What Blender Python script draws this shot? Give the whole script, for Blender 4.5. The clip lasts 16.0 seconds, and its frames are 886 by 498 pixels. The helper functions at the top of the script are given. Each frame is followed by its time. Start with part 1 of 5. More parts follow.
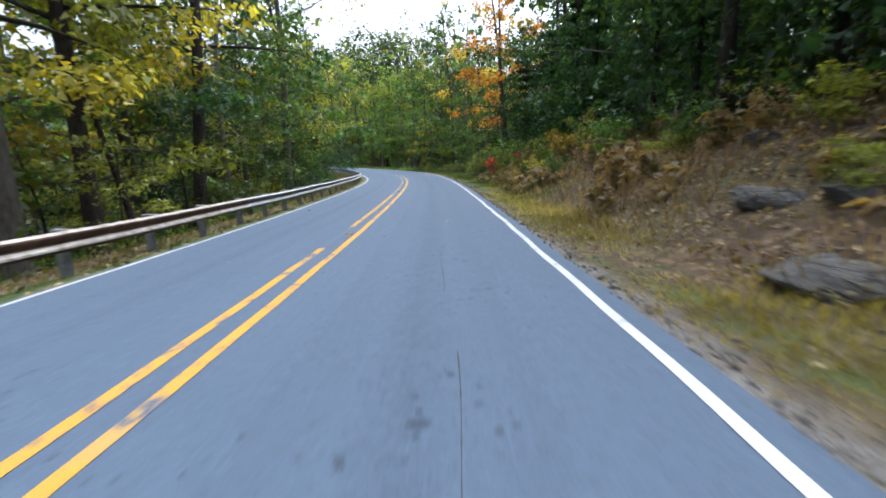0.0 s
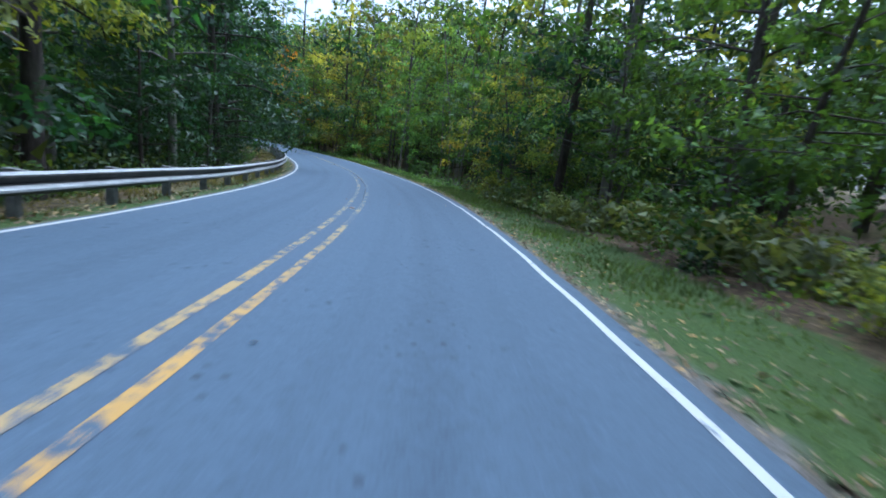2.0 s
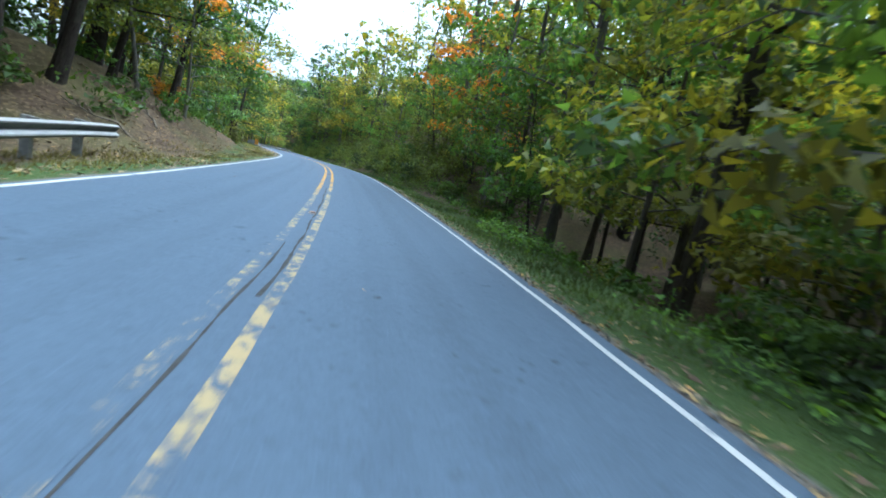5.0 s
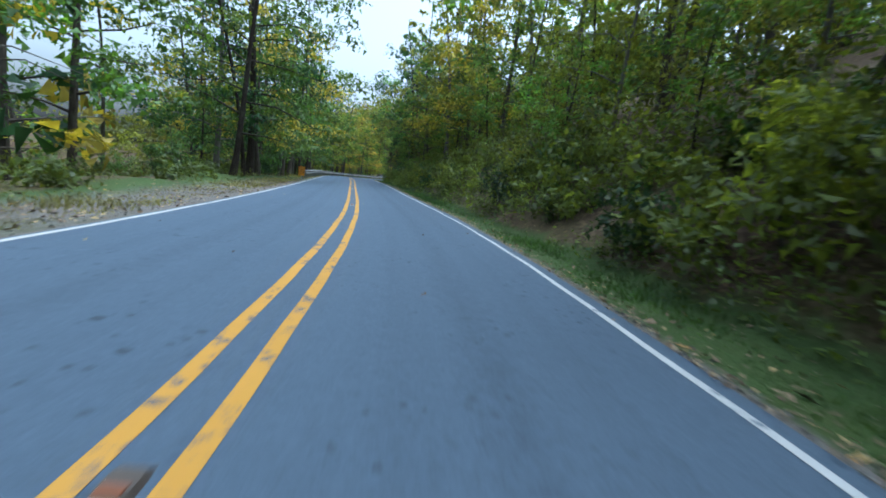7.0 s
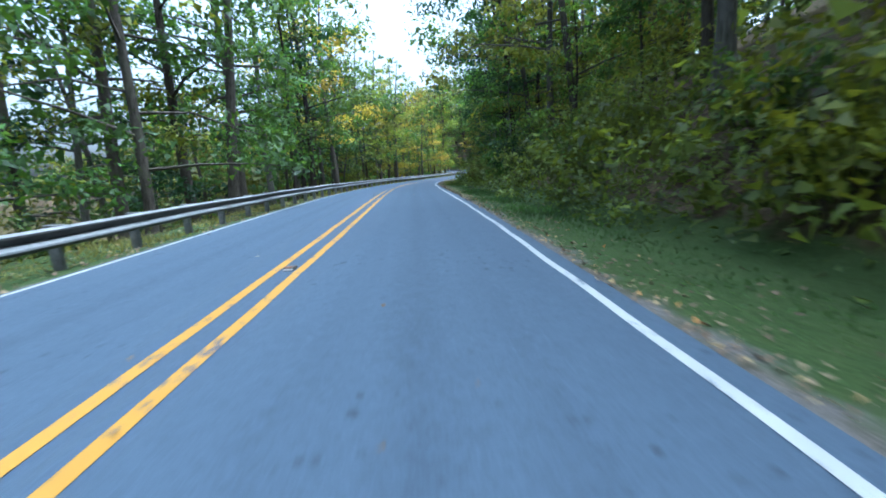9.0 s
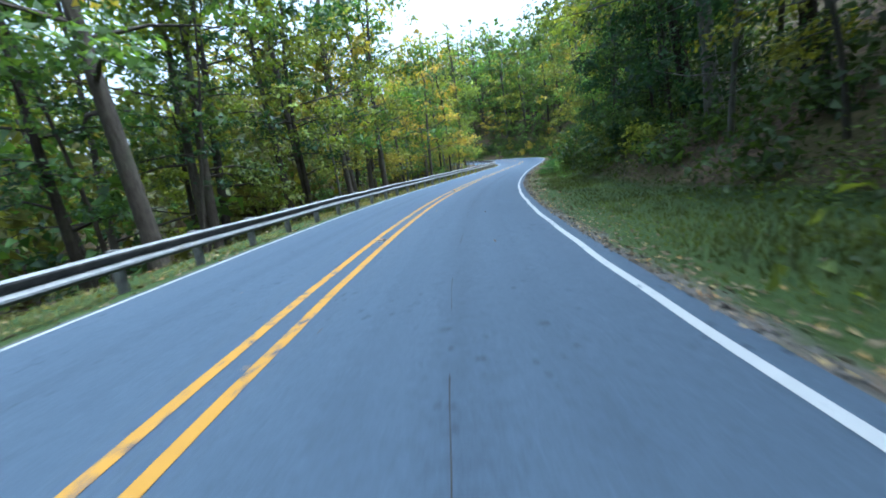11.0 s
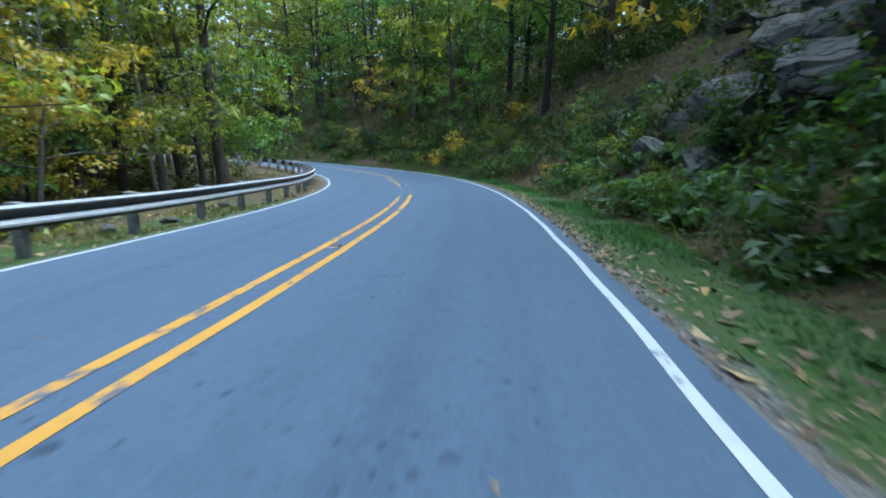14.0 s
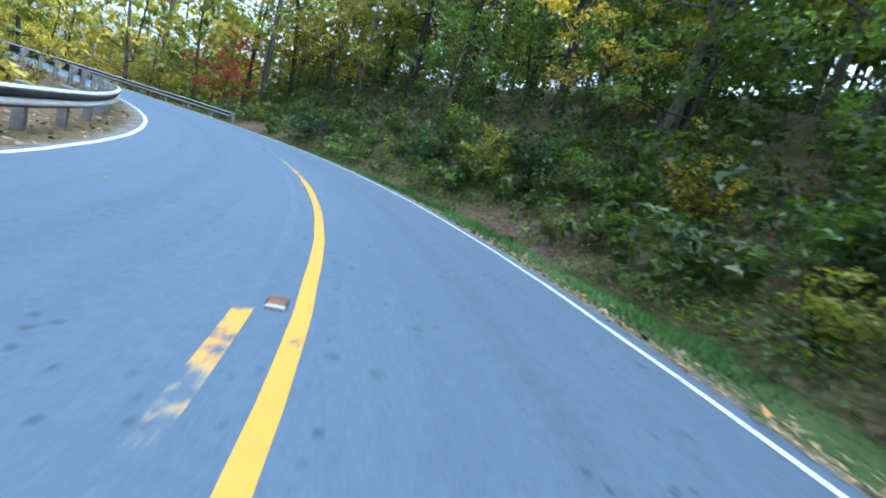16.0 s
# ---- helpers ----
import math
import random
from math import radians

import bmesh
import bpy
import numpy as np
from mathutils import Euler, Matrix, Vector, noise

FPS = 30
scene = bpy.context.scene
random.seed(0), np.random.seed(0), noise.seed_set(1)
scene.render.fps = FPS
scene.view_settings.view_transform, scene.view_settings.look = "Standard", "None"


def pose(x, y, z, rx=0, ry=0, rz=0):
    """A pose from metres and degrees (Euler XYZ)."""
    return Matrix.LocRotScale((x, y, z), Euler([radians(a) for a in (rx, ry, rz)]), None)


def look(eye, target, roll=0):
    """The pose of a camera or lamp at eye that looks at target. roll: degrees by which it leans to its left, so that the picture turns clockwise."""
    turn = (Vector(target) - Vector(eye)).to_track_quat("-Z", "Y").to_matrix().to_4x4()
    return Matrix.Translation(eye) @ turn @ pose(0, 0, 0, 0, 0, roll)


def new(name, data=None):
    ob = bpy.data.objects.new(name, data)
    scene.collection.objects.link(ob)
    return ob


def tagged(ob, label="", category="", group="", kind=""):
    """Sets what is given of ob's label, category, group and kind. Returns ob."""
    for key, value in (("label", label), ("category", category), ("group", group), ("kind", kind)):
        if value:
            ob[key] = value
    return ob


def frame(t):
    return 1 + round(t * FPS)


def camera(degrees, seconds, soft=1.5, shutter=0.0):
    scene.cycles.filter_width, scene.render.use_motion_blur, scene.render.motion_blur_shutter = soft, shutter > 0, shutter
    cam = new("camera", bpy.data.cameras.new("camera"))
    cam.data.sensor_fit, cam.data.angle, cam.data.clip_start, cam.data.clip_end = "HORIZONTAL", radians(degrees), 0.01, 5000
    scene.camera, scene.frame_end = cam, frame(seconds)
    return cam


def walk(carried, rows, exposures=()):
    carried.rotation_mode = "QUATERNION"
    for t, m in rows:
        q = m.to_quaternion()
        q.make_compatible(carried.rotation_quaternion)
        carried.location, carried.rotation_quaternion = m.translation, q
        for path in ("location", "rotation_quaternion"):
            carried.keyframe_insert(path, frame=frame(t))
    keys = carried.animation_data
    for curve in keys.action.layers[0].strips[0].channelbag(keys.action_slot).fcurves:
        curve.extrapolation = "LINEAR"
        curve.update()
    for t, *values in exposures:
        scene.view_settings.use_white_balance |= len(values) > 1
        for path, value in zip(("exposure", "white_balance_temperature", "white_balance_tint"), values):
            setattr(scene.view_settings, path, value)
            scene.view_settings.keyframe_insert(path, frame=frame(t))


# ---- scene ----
# ------------------------------------------------------------------ camera
cam = camera(93.5, 16.0, 1.8, 0.12)
PATH = [
    (0, (1.784, -1.796, 1.280), (1.775, 0.150, 0.820), -2.10),
    (0.5, (1.836, 7.193, 0.942), (1.820, 9.141, 0.488), -0.91),
    (1, (1.584, 16.053, 0.710), (1.554, 18.004, 0.272), 2.14),
    (1.5, (1.071, 24.649, 0.521), (0.999, 26.600, 0.087), 4.74),
    (2, (0.046, 32.979, 0.325), (-0.119, 34.928, -0.095), 7.90),
    (2.5, (-1.593, 41.307, 0.154), (-1.869, 43.246, -0.250), 9.55),
    (3, (-3.934, 49.570, -0.008), (-4.325, 51.492, -0.399), 10.25),
    (3.5, (-7.190, 57.515, -0.057), (-7.690, 59.415, -0.430), 11.99),
    (4, (-11.111, 65.099, -0.086), (-11.746, 66.963, -0.438), 12.86),
    (4.5, (-15.729, 72.146, -0.031), (-16.518, 73.957, -0.349), 14.01),
    (5, (-20.924, 78.706, 0.058), (-21.855, 80.449, -0.245), 13.21),
    (5.5, (-26.450, 84.806, 0.163), (-27.504, 86.478, -0.139), 11.90),
    (6, (-32.085, 90.656, 0.290), (-33.228, 92.268, -0.016), 10.51),
    (6.5, (-37.768, 96.420, 0.395), (-39.002, 97.962, 0.080), 8.88),
    (7, (-43.667, 102.053, 0.460), (-45.029, 103.480, 0.132), 6.85),
    (7.5, (-50.001, 107.391, 0.467), (-51.496, 108.674, 0.123), 4.25),
    (8, (-56.731, 112.360, 0.424), (-58.296, 113.551, 0.062), 1.19),
    (8.5, (-63.524, 116.993, 0.390), (-65.106, 118.158, 0.014), -1.42),
    (9, (-70.329, 121.524, 0.391), (-71.923, 122.667, 0.002), -3.45),
    (9.5, (-77.290, 126.023, 0.394), (-78.918, 127.115, -0.004), -5.01),
    (10, (-84.499, 130.521, 0.361), (-86.160, 131.560, -0.043), -6.25),
    (10.5, (-91.920, 135.224, 0.273), (-93.581, 136.260, -0.135), -7.27),
    (11, (-99.357, 140.413, 0.140), (-100.984, 141.502, -0.270), -8.05),
    (11.5, (-106.382, 146.077, 0.022), (-107.960, 147.235, -0.386), -8.36),
    (12, (-112.824, 152.227, -0.099), (-114.347, 153.459, -0.503), -8.79),
    (12.5, (-118.672, 158.658, -0.186), (-120.124, 159.973, -0.588), -7.85),
    (13, (-123.945, 165.228, -0.273), (-125.351, 166.588, -0.688), -6.00),
    (13.5, (-128.838, 171.495, -0.339), (-130.206, 172.890, -0.766), -3.33),
    (14, (-133.535, 177.420, -0.363), (-134.917, 178.802, -0.786), 0.55),
    (14.5, (-138.449, 182.849, -0.422), (-139.904, 184.165, -0.808), 4.46),
    (15, (-143.841, 187.496, -0.408), (-145.375, 188.721, -0.793), 9.27),
    (15.5, (-149.594, 190.945, -0.348), (-151.241, 192.023, -0.703), 13.05),
    (16, (-155.619, 193.155, -0.230), (-157.383, 194.049, -0.532), 15.96),
]
EXPOSURES = [(0.0, 1.85, 5750, 9), (0.5, 1.88, 5350, 7), (1.0, 1.8, 5150, 6), (2.0, 1.52, 4800, 4), (3.0, 1.52, 4850, 1), (4.0, 1.82, 5150, -2), (5.0, 2.2, 5100, -2), (7.5, 1.5, 5050, -1), (8.0, 1.85, 4700, 1), (10.5, 2.25, 4950, 0), (12.0, 1.95, 4850, 0), (12.5, 1.6, 4850, 0), (13.5, 1.65, 4850, -1), (14.5, 2.0, 4850, 0), (15.5, 2.2, 4900, 1), (16.0, 2.3, 4900, 1)]
walk(cam, [(t, look(eye, target, roll)) for t, eye, target, roll in PATH], EXPOSURES)

# ------------------------------------------------------------------ sky and sun
SUN_UP, SUN_ROUND = radians(70), radians(40)
world = bpy.data.worlds.new("sky")
scene.world = world
world.use_nodes = True
wn = world.node_tree
wn.nodes.clear()
sky = wn.nodes.new("ShaderNodeTexSky")
sky.sky_type, sky.sun_disc = "NISHITA", False
sky.sun_elevation, sky.sun_rotation = SUN_UP, SUN_ROUND
sky.air_density, sky.dust_density, sky.ozone_density = 0.9, 8.0, 1.0
back = wn.nodes.new("ShaderNodeBackground")
back.inputs["Strength"].default_value = 0.15
wout = wn.nodes.new("ShaderNodeOutputWorld")
veil = wn.nodes.new("ShaderNodeHueSaturation")  # thin high cloud
veil.inputs["Saturation"].default_value = 0.4
wn.links.new(sky.outputs[0], veil.inputs["Color"])
wn.links.new(veil.outputs[0], back.inputs[0])
wn.links.new(back.outputs[0], wout.inputs[0])

sun_data = bpy.data.lights.new("sun", "SUN")
sun_data.energy, sun_data.angle, sun_data.color = 0.5, radians(60), (0.94, 0.97, 1.0)
sun = new("sun", sun_data)
sun.matrix_world = look((0, 0, 80), (-math.sin(SUN_ROUND) * math.cos(SUN_UP), -math.cos(SUN_ROUND) * math.cos(SUN_UP), 80 - math.sin(SUN_UP)))

# ------------------------------------------------------------------ the line of the road
S0, STEP = -12.0, 1.0
BEND = [-2.24, -0.95, 0.35, 1.78, 2.68, 2.77, 4.08, 7.02, 9.5, 11.6, 12.8, 13.95, 13.6, 10.75, 9.67, 10.43, 9.61, 6.16, 2.87, 1.94,
        4.22, 7.91, 10.19, 8.66, 3.66, -0.31, -0.83, 0.82, 2.08, 1.45, -0.93, -3.88, -6.35, -8.29, -9.27, -9.23, -7.86, -6.01, -3.85, -1.9,
        -1.09, 0.43, 8.5, 21.15, 29.93, 34.17, 33.48, 33, 33, 33, 33, 33, 32, 28, 20, 12, 6, 2, 0, 0]          # curvature, 1/km, each 6 m
GRADE = [-3.5, -3.84, -2.67, -2.45, -2.09, -1.31, -0.33, 0.95, 0.96, 1.58, 1.2, 0.3, -0.48, 0.11, -0.01, -0.99, -1.72, -1.49, -1.26, -0.56,
         -0.45, -0.29, 1.13, 2.64, 4.25, 3.4, 3.0, 3.0, 3.0, 3.0]                                               # rise, %, each 12 m
TILT = [3.51, 3.94, 3.33, 0.93, 0.85, -0.31, 0.27, 0.86, 1.47, -0.01, 1.0, 2.61, 1.1, 0.71, 0.7]                # cross fall, %, each 24 m
S_END = S0 + 6 * (len(BEND) - 1)
ST = np.arange(S0, S_END, STEP)
_bend = np.interp(ST, S0 + 6.0 * np.arange(len(BEND)), np.array(BEND) / 1000)
_grade = np.interp(ST, S0 + 12.0 * np.arange(len(GRADE)), np.array(GRADE) / 100)
ZERO = int(-S0 / STEP)
HEAD = np.cumsum(_bend) * STEP
HEAD -= HEAD[ZERO]
LINE = np.stack([np.cumsum(-np.sin(HEAD)), np.cumsum(np.cos(HEAD)), np.cumsum(_grade)], 1) * STEP
LINE -= LINE[ZERO]


def along(s):
    """Centre line, heading and cross fall at stations s."""
    s = np.asarray(s, float)
    p = np.stack([np.interp(s, ST, LINE[:, i]) for i in range(3)], -1)
    over = np.clip(s - ST[-1], 0, None) + np.clip(s - ST[0], None, 0)
    h = np.interp(s, ST, HEAD)
    p[..., 0] -= np.sin(h) * over
    p[..., 1] += np.cos(h) * over
    return p, h, np.interp(s, S0 + 24.0 * np.arange(len(TILT)), np.array(TILT) / 100)


def fade(x, a, b):
    t = np.clip((np.asarray(x, float) - a) / (b - a), 0, 1)
    return t * t * (3 - 2 * t)


def bumps(x, y):
    """Smooth uneven ground, about -1 to 1."""
    return (np.sin(x * 0.9 + 1.3 * np.sin(y * 0.7)) + np.sin(y * 1.1 + 1.7 * np.sin(x * 0.43 + 2)) + 0.6 * np.sin(x * 2.3 + y * 1.9)) / 2.6


# right-hand bank: start of the slope, its steepness, its height, then the steepness of the hill behind
_RS = [-40, 0, 16, 24, 34, 42, 60, 95, 108, 118, 140, 165, 190, 212, 222, 236, 243, 256, 262, 290, 302, 345]
_R0 = [4.2, 4.2, 4.4, 5.0, 5.6, 5.6, 5.6, 5.6, 5.4, 4.7, 4.7, 5.4, 6.6, 5.2, 4.8, 4.7, 5.2, 5.2, 4.7, 4.7, 5.2, 5.2]
_RG = [0.6, 0.6, 0.58, 0.45, 0.3, -0.05, -0.45, -0.4, 0.2, 0.75, 0.8, 0.7, 0.6, 0.6, 0.62, 0.62, 1.0, 1.0, 0.7, 0.65, -0.35, -0.4]
_RH = [1.5, 1.55, 1.65, 1.5, 1.0, 0.4, 2.0, 1.7, 1.0, 4.5, 4.5, 4.0, 4.0, 4.0, 3.6, 3.6, 5.5, 5.5, 6.0, 5.5, 6.0, 8.0]
_RB = [0.08, 0.08, 0.08, 0.12, 0.2, 0.18, 0.1, 0.12, 0.4, 0.4, 0.45, 0.4, 0.4, 0.4, 0.38, 0.38, 0.45, 0.42, 0.36, 0.34, 0.0, -0.1]
# left-hand side: start of the slope, steepness (negative falls), depth or height, steepness beyond
_LS = [-40, 0, 80, 94, 100, 116, 124, 150, 160, 230, 245, 300, 345]
_L0 = [4.9, 4.9, 4.9, 4.9, 4.8, 5.0, 9.0, 8.5, 5.4, 5.4, 5.2, 5.2, 5.2]
_LG = [-0.4, -0.4, -0.35, -0.1, 0.6, 0.45, -0.4, -0.5, -0.5, -0.4, -0.16, -0.16, -0.16]
_LH = [6.0, 6.0, 5.0, 1.0, 2.8, 2.4, 5.0, 8.0, 8.0, 6.0, 2.0, 2.0, 2.0]
_LB = [-0.05, -0.05, -0.05, 0.05, 0.1, 0.05, -0.15, -0.2, -0.2, -0.15, 0.0, 0.0, 0.0]


def height(s, u, x, y):
    """Ground height at station s and offset u (to the right); x, y only feed the unevenness."""
    s, u = np.asarray(s, float), np.asarray(u, float)
    p, _, tilt = along(s)
    a = np.abs(u)
    right = u > 0
    start = np.where(right, np.interp(s, _RS, _R0), np.interp(s, _LS, _L0))
    steep = np.where(right, np.interp(s, _RS, _RG), np.interp(s, _LS, _LG))
    rise = np.where(right, np.interp(s, _RS, _RH), np.interp(s, _LS, _LH))
    after = np.where(right, np.interp(s, _RS, _RB), np.interp(s, _LS, _LB))
    run = rise / np.maximum(np.abs(steep), 0.05)
    d = np.clip(a - start, 0, None)
    d = d * d / (d + 0.5)
    z = steep * np.minimum(d, run) + after * np.clip(d - run, 0, 60)
    z = z + tilt * np.clip(u, -4.5, 4.5)
    z = z - 0.05 * fade(a, 3.15, 3.5) - 0.10 * fade(a, 3.5, 4.6) + 0.04 * bumps(x * 2.2, y * 2.2) * fade(a, 3.6, 4.4)
    z = z + bumps(x * 0.55, y * 0.55) * 0.28 * fade(a, 5.2, 9) + bumps(x * 0.11, y * 0.13) * 1.2 * fade(a, 14, 40)
    return p[..., 2] + z


def place(s, u, lift=0.0):
    """World points at station s, offset u."""
    s, u = np.broadcast_arrays(np.asarray(s, float), np.asarray(u, float))
    p, h, tilt = along(s)
    x, y = p[..., 0] + np.cos(h) * u, p[..., 1] + np.sin(h) * u
    z = np.where(np.abs(u) < 3.25, p[..., 2] + tilt * u, height(s, u, x, y))
    return np.stack([x, y, z + lift], -1)


def station(x, y):
    """The nearest station and the offset of world points."""
    x, y = np.ravel(x), np.ravel(y)
    s, u = np.empty(len(x)), np.empty(len(x))
    pts, hd, st = LINE, HEAD, ST
    for a in range(0, len(x), 4000):
        dx, dy = x[a:a + 4000, None] - pts[:, 0], y[a:a + 4000, None] - pts[:, 1]
        i = np.argmin(dx * dx + dy * dy, 1)
        n = np.arange(len(i))
        h = hd[i]
        s[a:a + 4000] = st[i] - np.sin(h) * dx[n, i] + np.cos(h) * dy[n, i]
        side = np.cos(h) * dx[n, i] + np.sin(h) * dy[n, i]
        u[a:a + 4000] = np.sign(side) * np.hypot(dx[n, i], dy[n, i])
    return s, u


def clear_of_road(s, u, room):
    """Whether a spot keeps clear of every stretch of the road."""
    q = place(s, u)
    d = np.hypot(LINE[:, 0] - q[0], LINE[:, 1] - q[1]).min()
    return d > room


# ------------------------------------------------------------------ materials
def material(name):
    m = bpy.data.materials.new(name)
    m.use_nodes = True
    t = m.node_tree
    t.nodes.clear()
    out = t.nodes.new("ShaderNodeOutputMaterial")
    return m, t, out


def node(t, kind, ins=None, attribute_name="", operation=""):
    n = t.nodes.new(kind)
    if attribute_name:
        n.attribute_name = attribute_name
    if operation:
        n.operation = operation
    for key, value in (ins or {}).items():
        if isinstance(value, bpy.types.NodeSocket):
            t.links.new(value, n.inputs[key])
        else:
            n.inputs[key].default_value = value
    return n


def ramp(t, fac, *stops):
    n = t.nodes.new("ShaderNodeValToRGB")
    t.links.new(fac, n.inputs[0])
    els = n.color_ramp.elements
    while len(els) < len(stops):
        els.new(0.5)
    for e, (pos, col) in zip(els, stops):
        e.position, e.color = pos, (*col, 1) if len(col) == 3 else col
    return n.outputs[0]


def grey(v):
    return (v, v, v)


def mix(t, fac, a, b, blend="MIX"):
    n = t.nodes.new("ShaderNodeMix")
    n.data_type, n.blend_type = "RGBA", blend
    for sock, v in ((n.inputs[0], fac), (n.inputs[6], a), (n.inputs[7], b)):
        if isinstance(v, bpy.types.NodeSocket):
            t.links.new(v, sock)
        else:
            sock.default_value = v if not isinstance(v, tuple) or len(v) == 4 else (*v, 1)
    return n.outputs[2]


def calc(t, op, a, b=0.0, c=0.0, clamp=False):
    n = t.nodes.new("ShaderNodeMath")
    n.operation, n.use_clamp = op, clamp
    for sock, v in zip(n.inputs, (a, b, c)):
        if isinstance(v, bpy.types.NodeSocket):
            t.links.new(v, sock)
        else:
            sock.default_value = v
    return n.outputs[0]


def noise_tex(t, vec, scale, detail=4.0, rough=0.6):
    n = node(t, "ShaderNodeTexNoise", {"Scale": scale, "Detail": detail, "Roughness": rough})
    t.links.new(vec, n.inputs["Vector"])
    return n.outputs[0]


def world_pos(t):
    return t.nodes.new("ShaderNodeNewGeometry").outputs["Position"]


def own_pos(t):
    return t.nodes.new("ShaderNodeTexCoord").outputs["Object"]


def bump(t, h, strength, dist):
    return node(t, "ShaderNodeBump", {"Height": h, "Strength": strength, "Distance": dist}).outputs[0]


def surface(t, out, color, rough=0.7, metal=0.0, normal=None, spec=0.3):
    n = node(t, "ShaderNodeBsdfPrincipled", {"Base Color": color if isinstance(color, bpy.types.NodeSocket) else (*color, 1), "Roughness": rough, "Metallic": metal, "Specular IOR Level": spec})
    if normal:
        t.links.new(normal, n.inputs["Normal"])
    t.links.new(n.outputs[0], out.inputs[0])
    return n


def attr(t, name):
    return node(t, "ShaderNodeAttribute", attribute_name=name).outputs["Fac"]


def asphalt_color(t):
    """Worn grey asphalt: aggregate, lengthwise streaks, wheel tracks by the offset, blotches, stains and small patches."""
    pos = world_pos(t)
    lat, sta = attr(t, "lat"), attr(t, "sta")
    fine = noise_tex(t, pos, 70, 3)
    blotch = noise_tex(t, pos, 0.45, 5)
    mid = noise_tex(t, pos, 9, 6, 0.75)
    lane = node(t, "ShaderNodeCombineXYZ", {0: calc(t, "MULTIPLY", lat, 9.0), 1: calc(t, "MULTIPLY", sta, 0.35)}).outputs[0]
    streak = noise_tex(t, lane, 1.0, 5, 0.65)
    col = ramp(t, fine, (0.25, grey(0.13)), (0.5, grey(0.25)), (0.8, grey(0.39)))
    col = mix(t, 0.5, col, ramp(t, blotch, (0.3, grey(0.225)), (0.7, grey(0.27))))
    col = mix(t, 0.42, col, ramp(t, mid, (0.3, grey(0.19)), (0.65, grey(0.28))))
    col = mix(t, 0.07, col, ramp(t, streak, (0.32, grey(0.12)), (0.68, grey(0.34))))
    grit = noise_tex(t, pos, 26, 4, 0.8)
    col = mix(t, 1.0, col, ramp(t, grit, (0.32, grey(0.86)), (0.5, grey(1.0)), (0.68, grey(1.1))), "MULTIPLY")
    off = calc(t, "ABSOLUTE", calc(t, "SUBTRACT", calc(t, "ABSOLUTE", lat), 1.55))
    track = ramp(t, calc(t, "ADD", off, calc(t, "MULTIPLY", mid, 0.5)), (0.25, grey(0.86)), (0.55, grey(1.0)), (0.95, grey(0.93)), (1.0, grey(1.0)))
    col = mix(t, 1.0, col, track, "MULTIPLY")
    warp = node(t, "ShaderNodeVectorMath", {0: pos, 1: node(t, "ShaderNodeVectorMath", {0: node(t, "ShaderNodeTexNoise", {"Scale": 5.0, "Detail": 4.0}).outputs[1], 1: (0.5, 0.5, 0.5)}, operation="MULTIPLY").outputs[0]}, operation="ADD").outputs[0]
    sparse = ramp(t, noise_tex(t, pos, 0.9, 3), (0.5, grey(0.0)), (0.62, grey(1.0)))
    for scale, edge, depth in ((1.1, 0.03, 0.72), (2.9, 0.075, 0.55), (7.0, 0.13, 0.55)):
        speck = node(t, "ShaderNodeTexVoronoi", {"Scale": scale, "Randomness": 1.0})
        t.links.new(warp, speck.inputs["Vector"])
        rim = calc(t, "ADD", speck.outputs[0], calc(t, "MULTIPLY", calc(t, "SUBTRACT", mid, 0.5), 0.2))
        dark = ramp(t, rim, (edge + 0.02, grey(depth)), (edge + 0.08, grey(1.0)))
        col = mix(t, sparse, col, mix(t, 1.0, col, dark, "MULTIPLY"))
    scuff = noise_tex(t, node(t, "ShaderNodeCombineXYZ", {0: calc(t, "MULTIPLY", lat, 26.0), 1: calc(t, "MULTIPLY", sta, 2.2)}).outputs[0], 1.0, 4, 0.7)
    col = mix(t, ramp(t, scuff, (0.6, grey(0.0)), (0.76, grey(0.28))), col, grey(0.4))
    col = mix(t, 1.0, col, (0.208, 0.29, 0.412, 1), "MULTIPLY")
    return col, fine, pos


M = {}
m, t, out = material("asphalt")
col, fine, pos = asphalt_color(t)
surface(t, out, col, 0.8, 0, bump(t, fine, 0.35, 0.006), 0.14)
M["asphalt"] = m


def paint(name, light, dark, faded):
    m, t, out = material(name)
    base, fine, pos = asphalt_color(t)
    wear = attr(t, "wear")
    n1 = noise_tex(t, pos, 7, 8, 0.75)
    n2 = noise_tex(t, pos, 1.4, 3)
    thick = calc(t, "ADD", calc(t, "MULTIPLY", n1, 0.75), calc(t, "MULTIPLY", n2, 0.35))
    keep = ramp(t, calc(t, "SUBTRACT", calc(t, "ADD", thick, 0.315), wear), (0.46, grey(0.0)), (0.53, grey(1.0)))
    col = mix(t, noise_tex(t, pos, 3, 5), (*light, 1), (*dark, 1))
    pale = ramp(t, wear, (0.335, grey(0.0)), (0.38, grey(0.8)))
    col = mix(t, pale, col, mix(t, 0.5, base, (*faded, 1)))
    surface(t, out, mix(t, keep, base, col), 0.75, 0, bump(t, fine, 0.3, 0.004), 0.14)
    return m


M["yellow"] = paint("yellow_paint", (0.37, 0.2, 0.034), (0.28, 0.15, 0.025), (0.33, 0.27, 0.12))
M["white"] = paint("white_paint", (0.36, 0.365, 0.37), (0.27, 0.275, 0.28), (0.27, 0.27, 0.27))

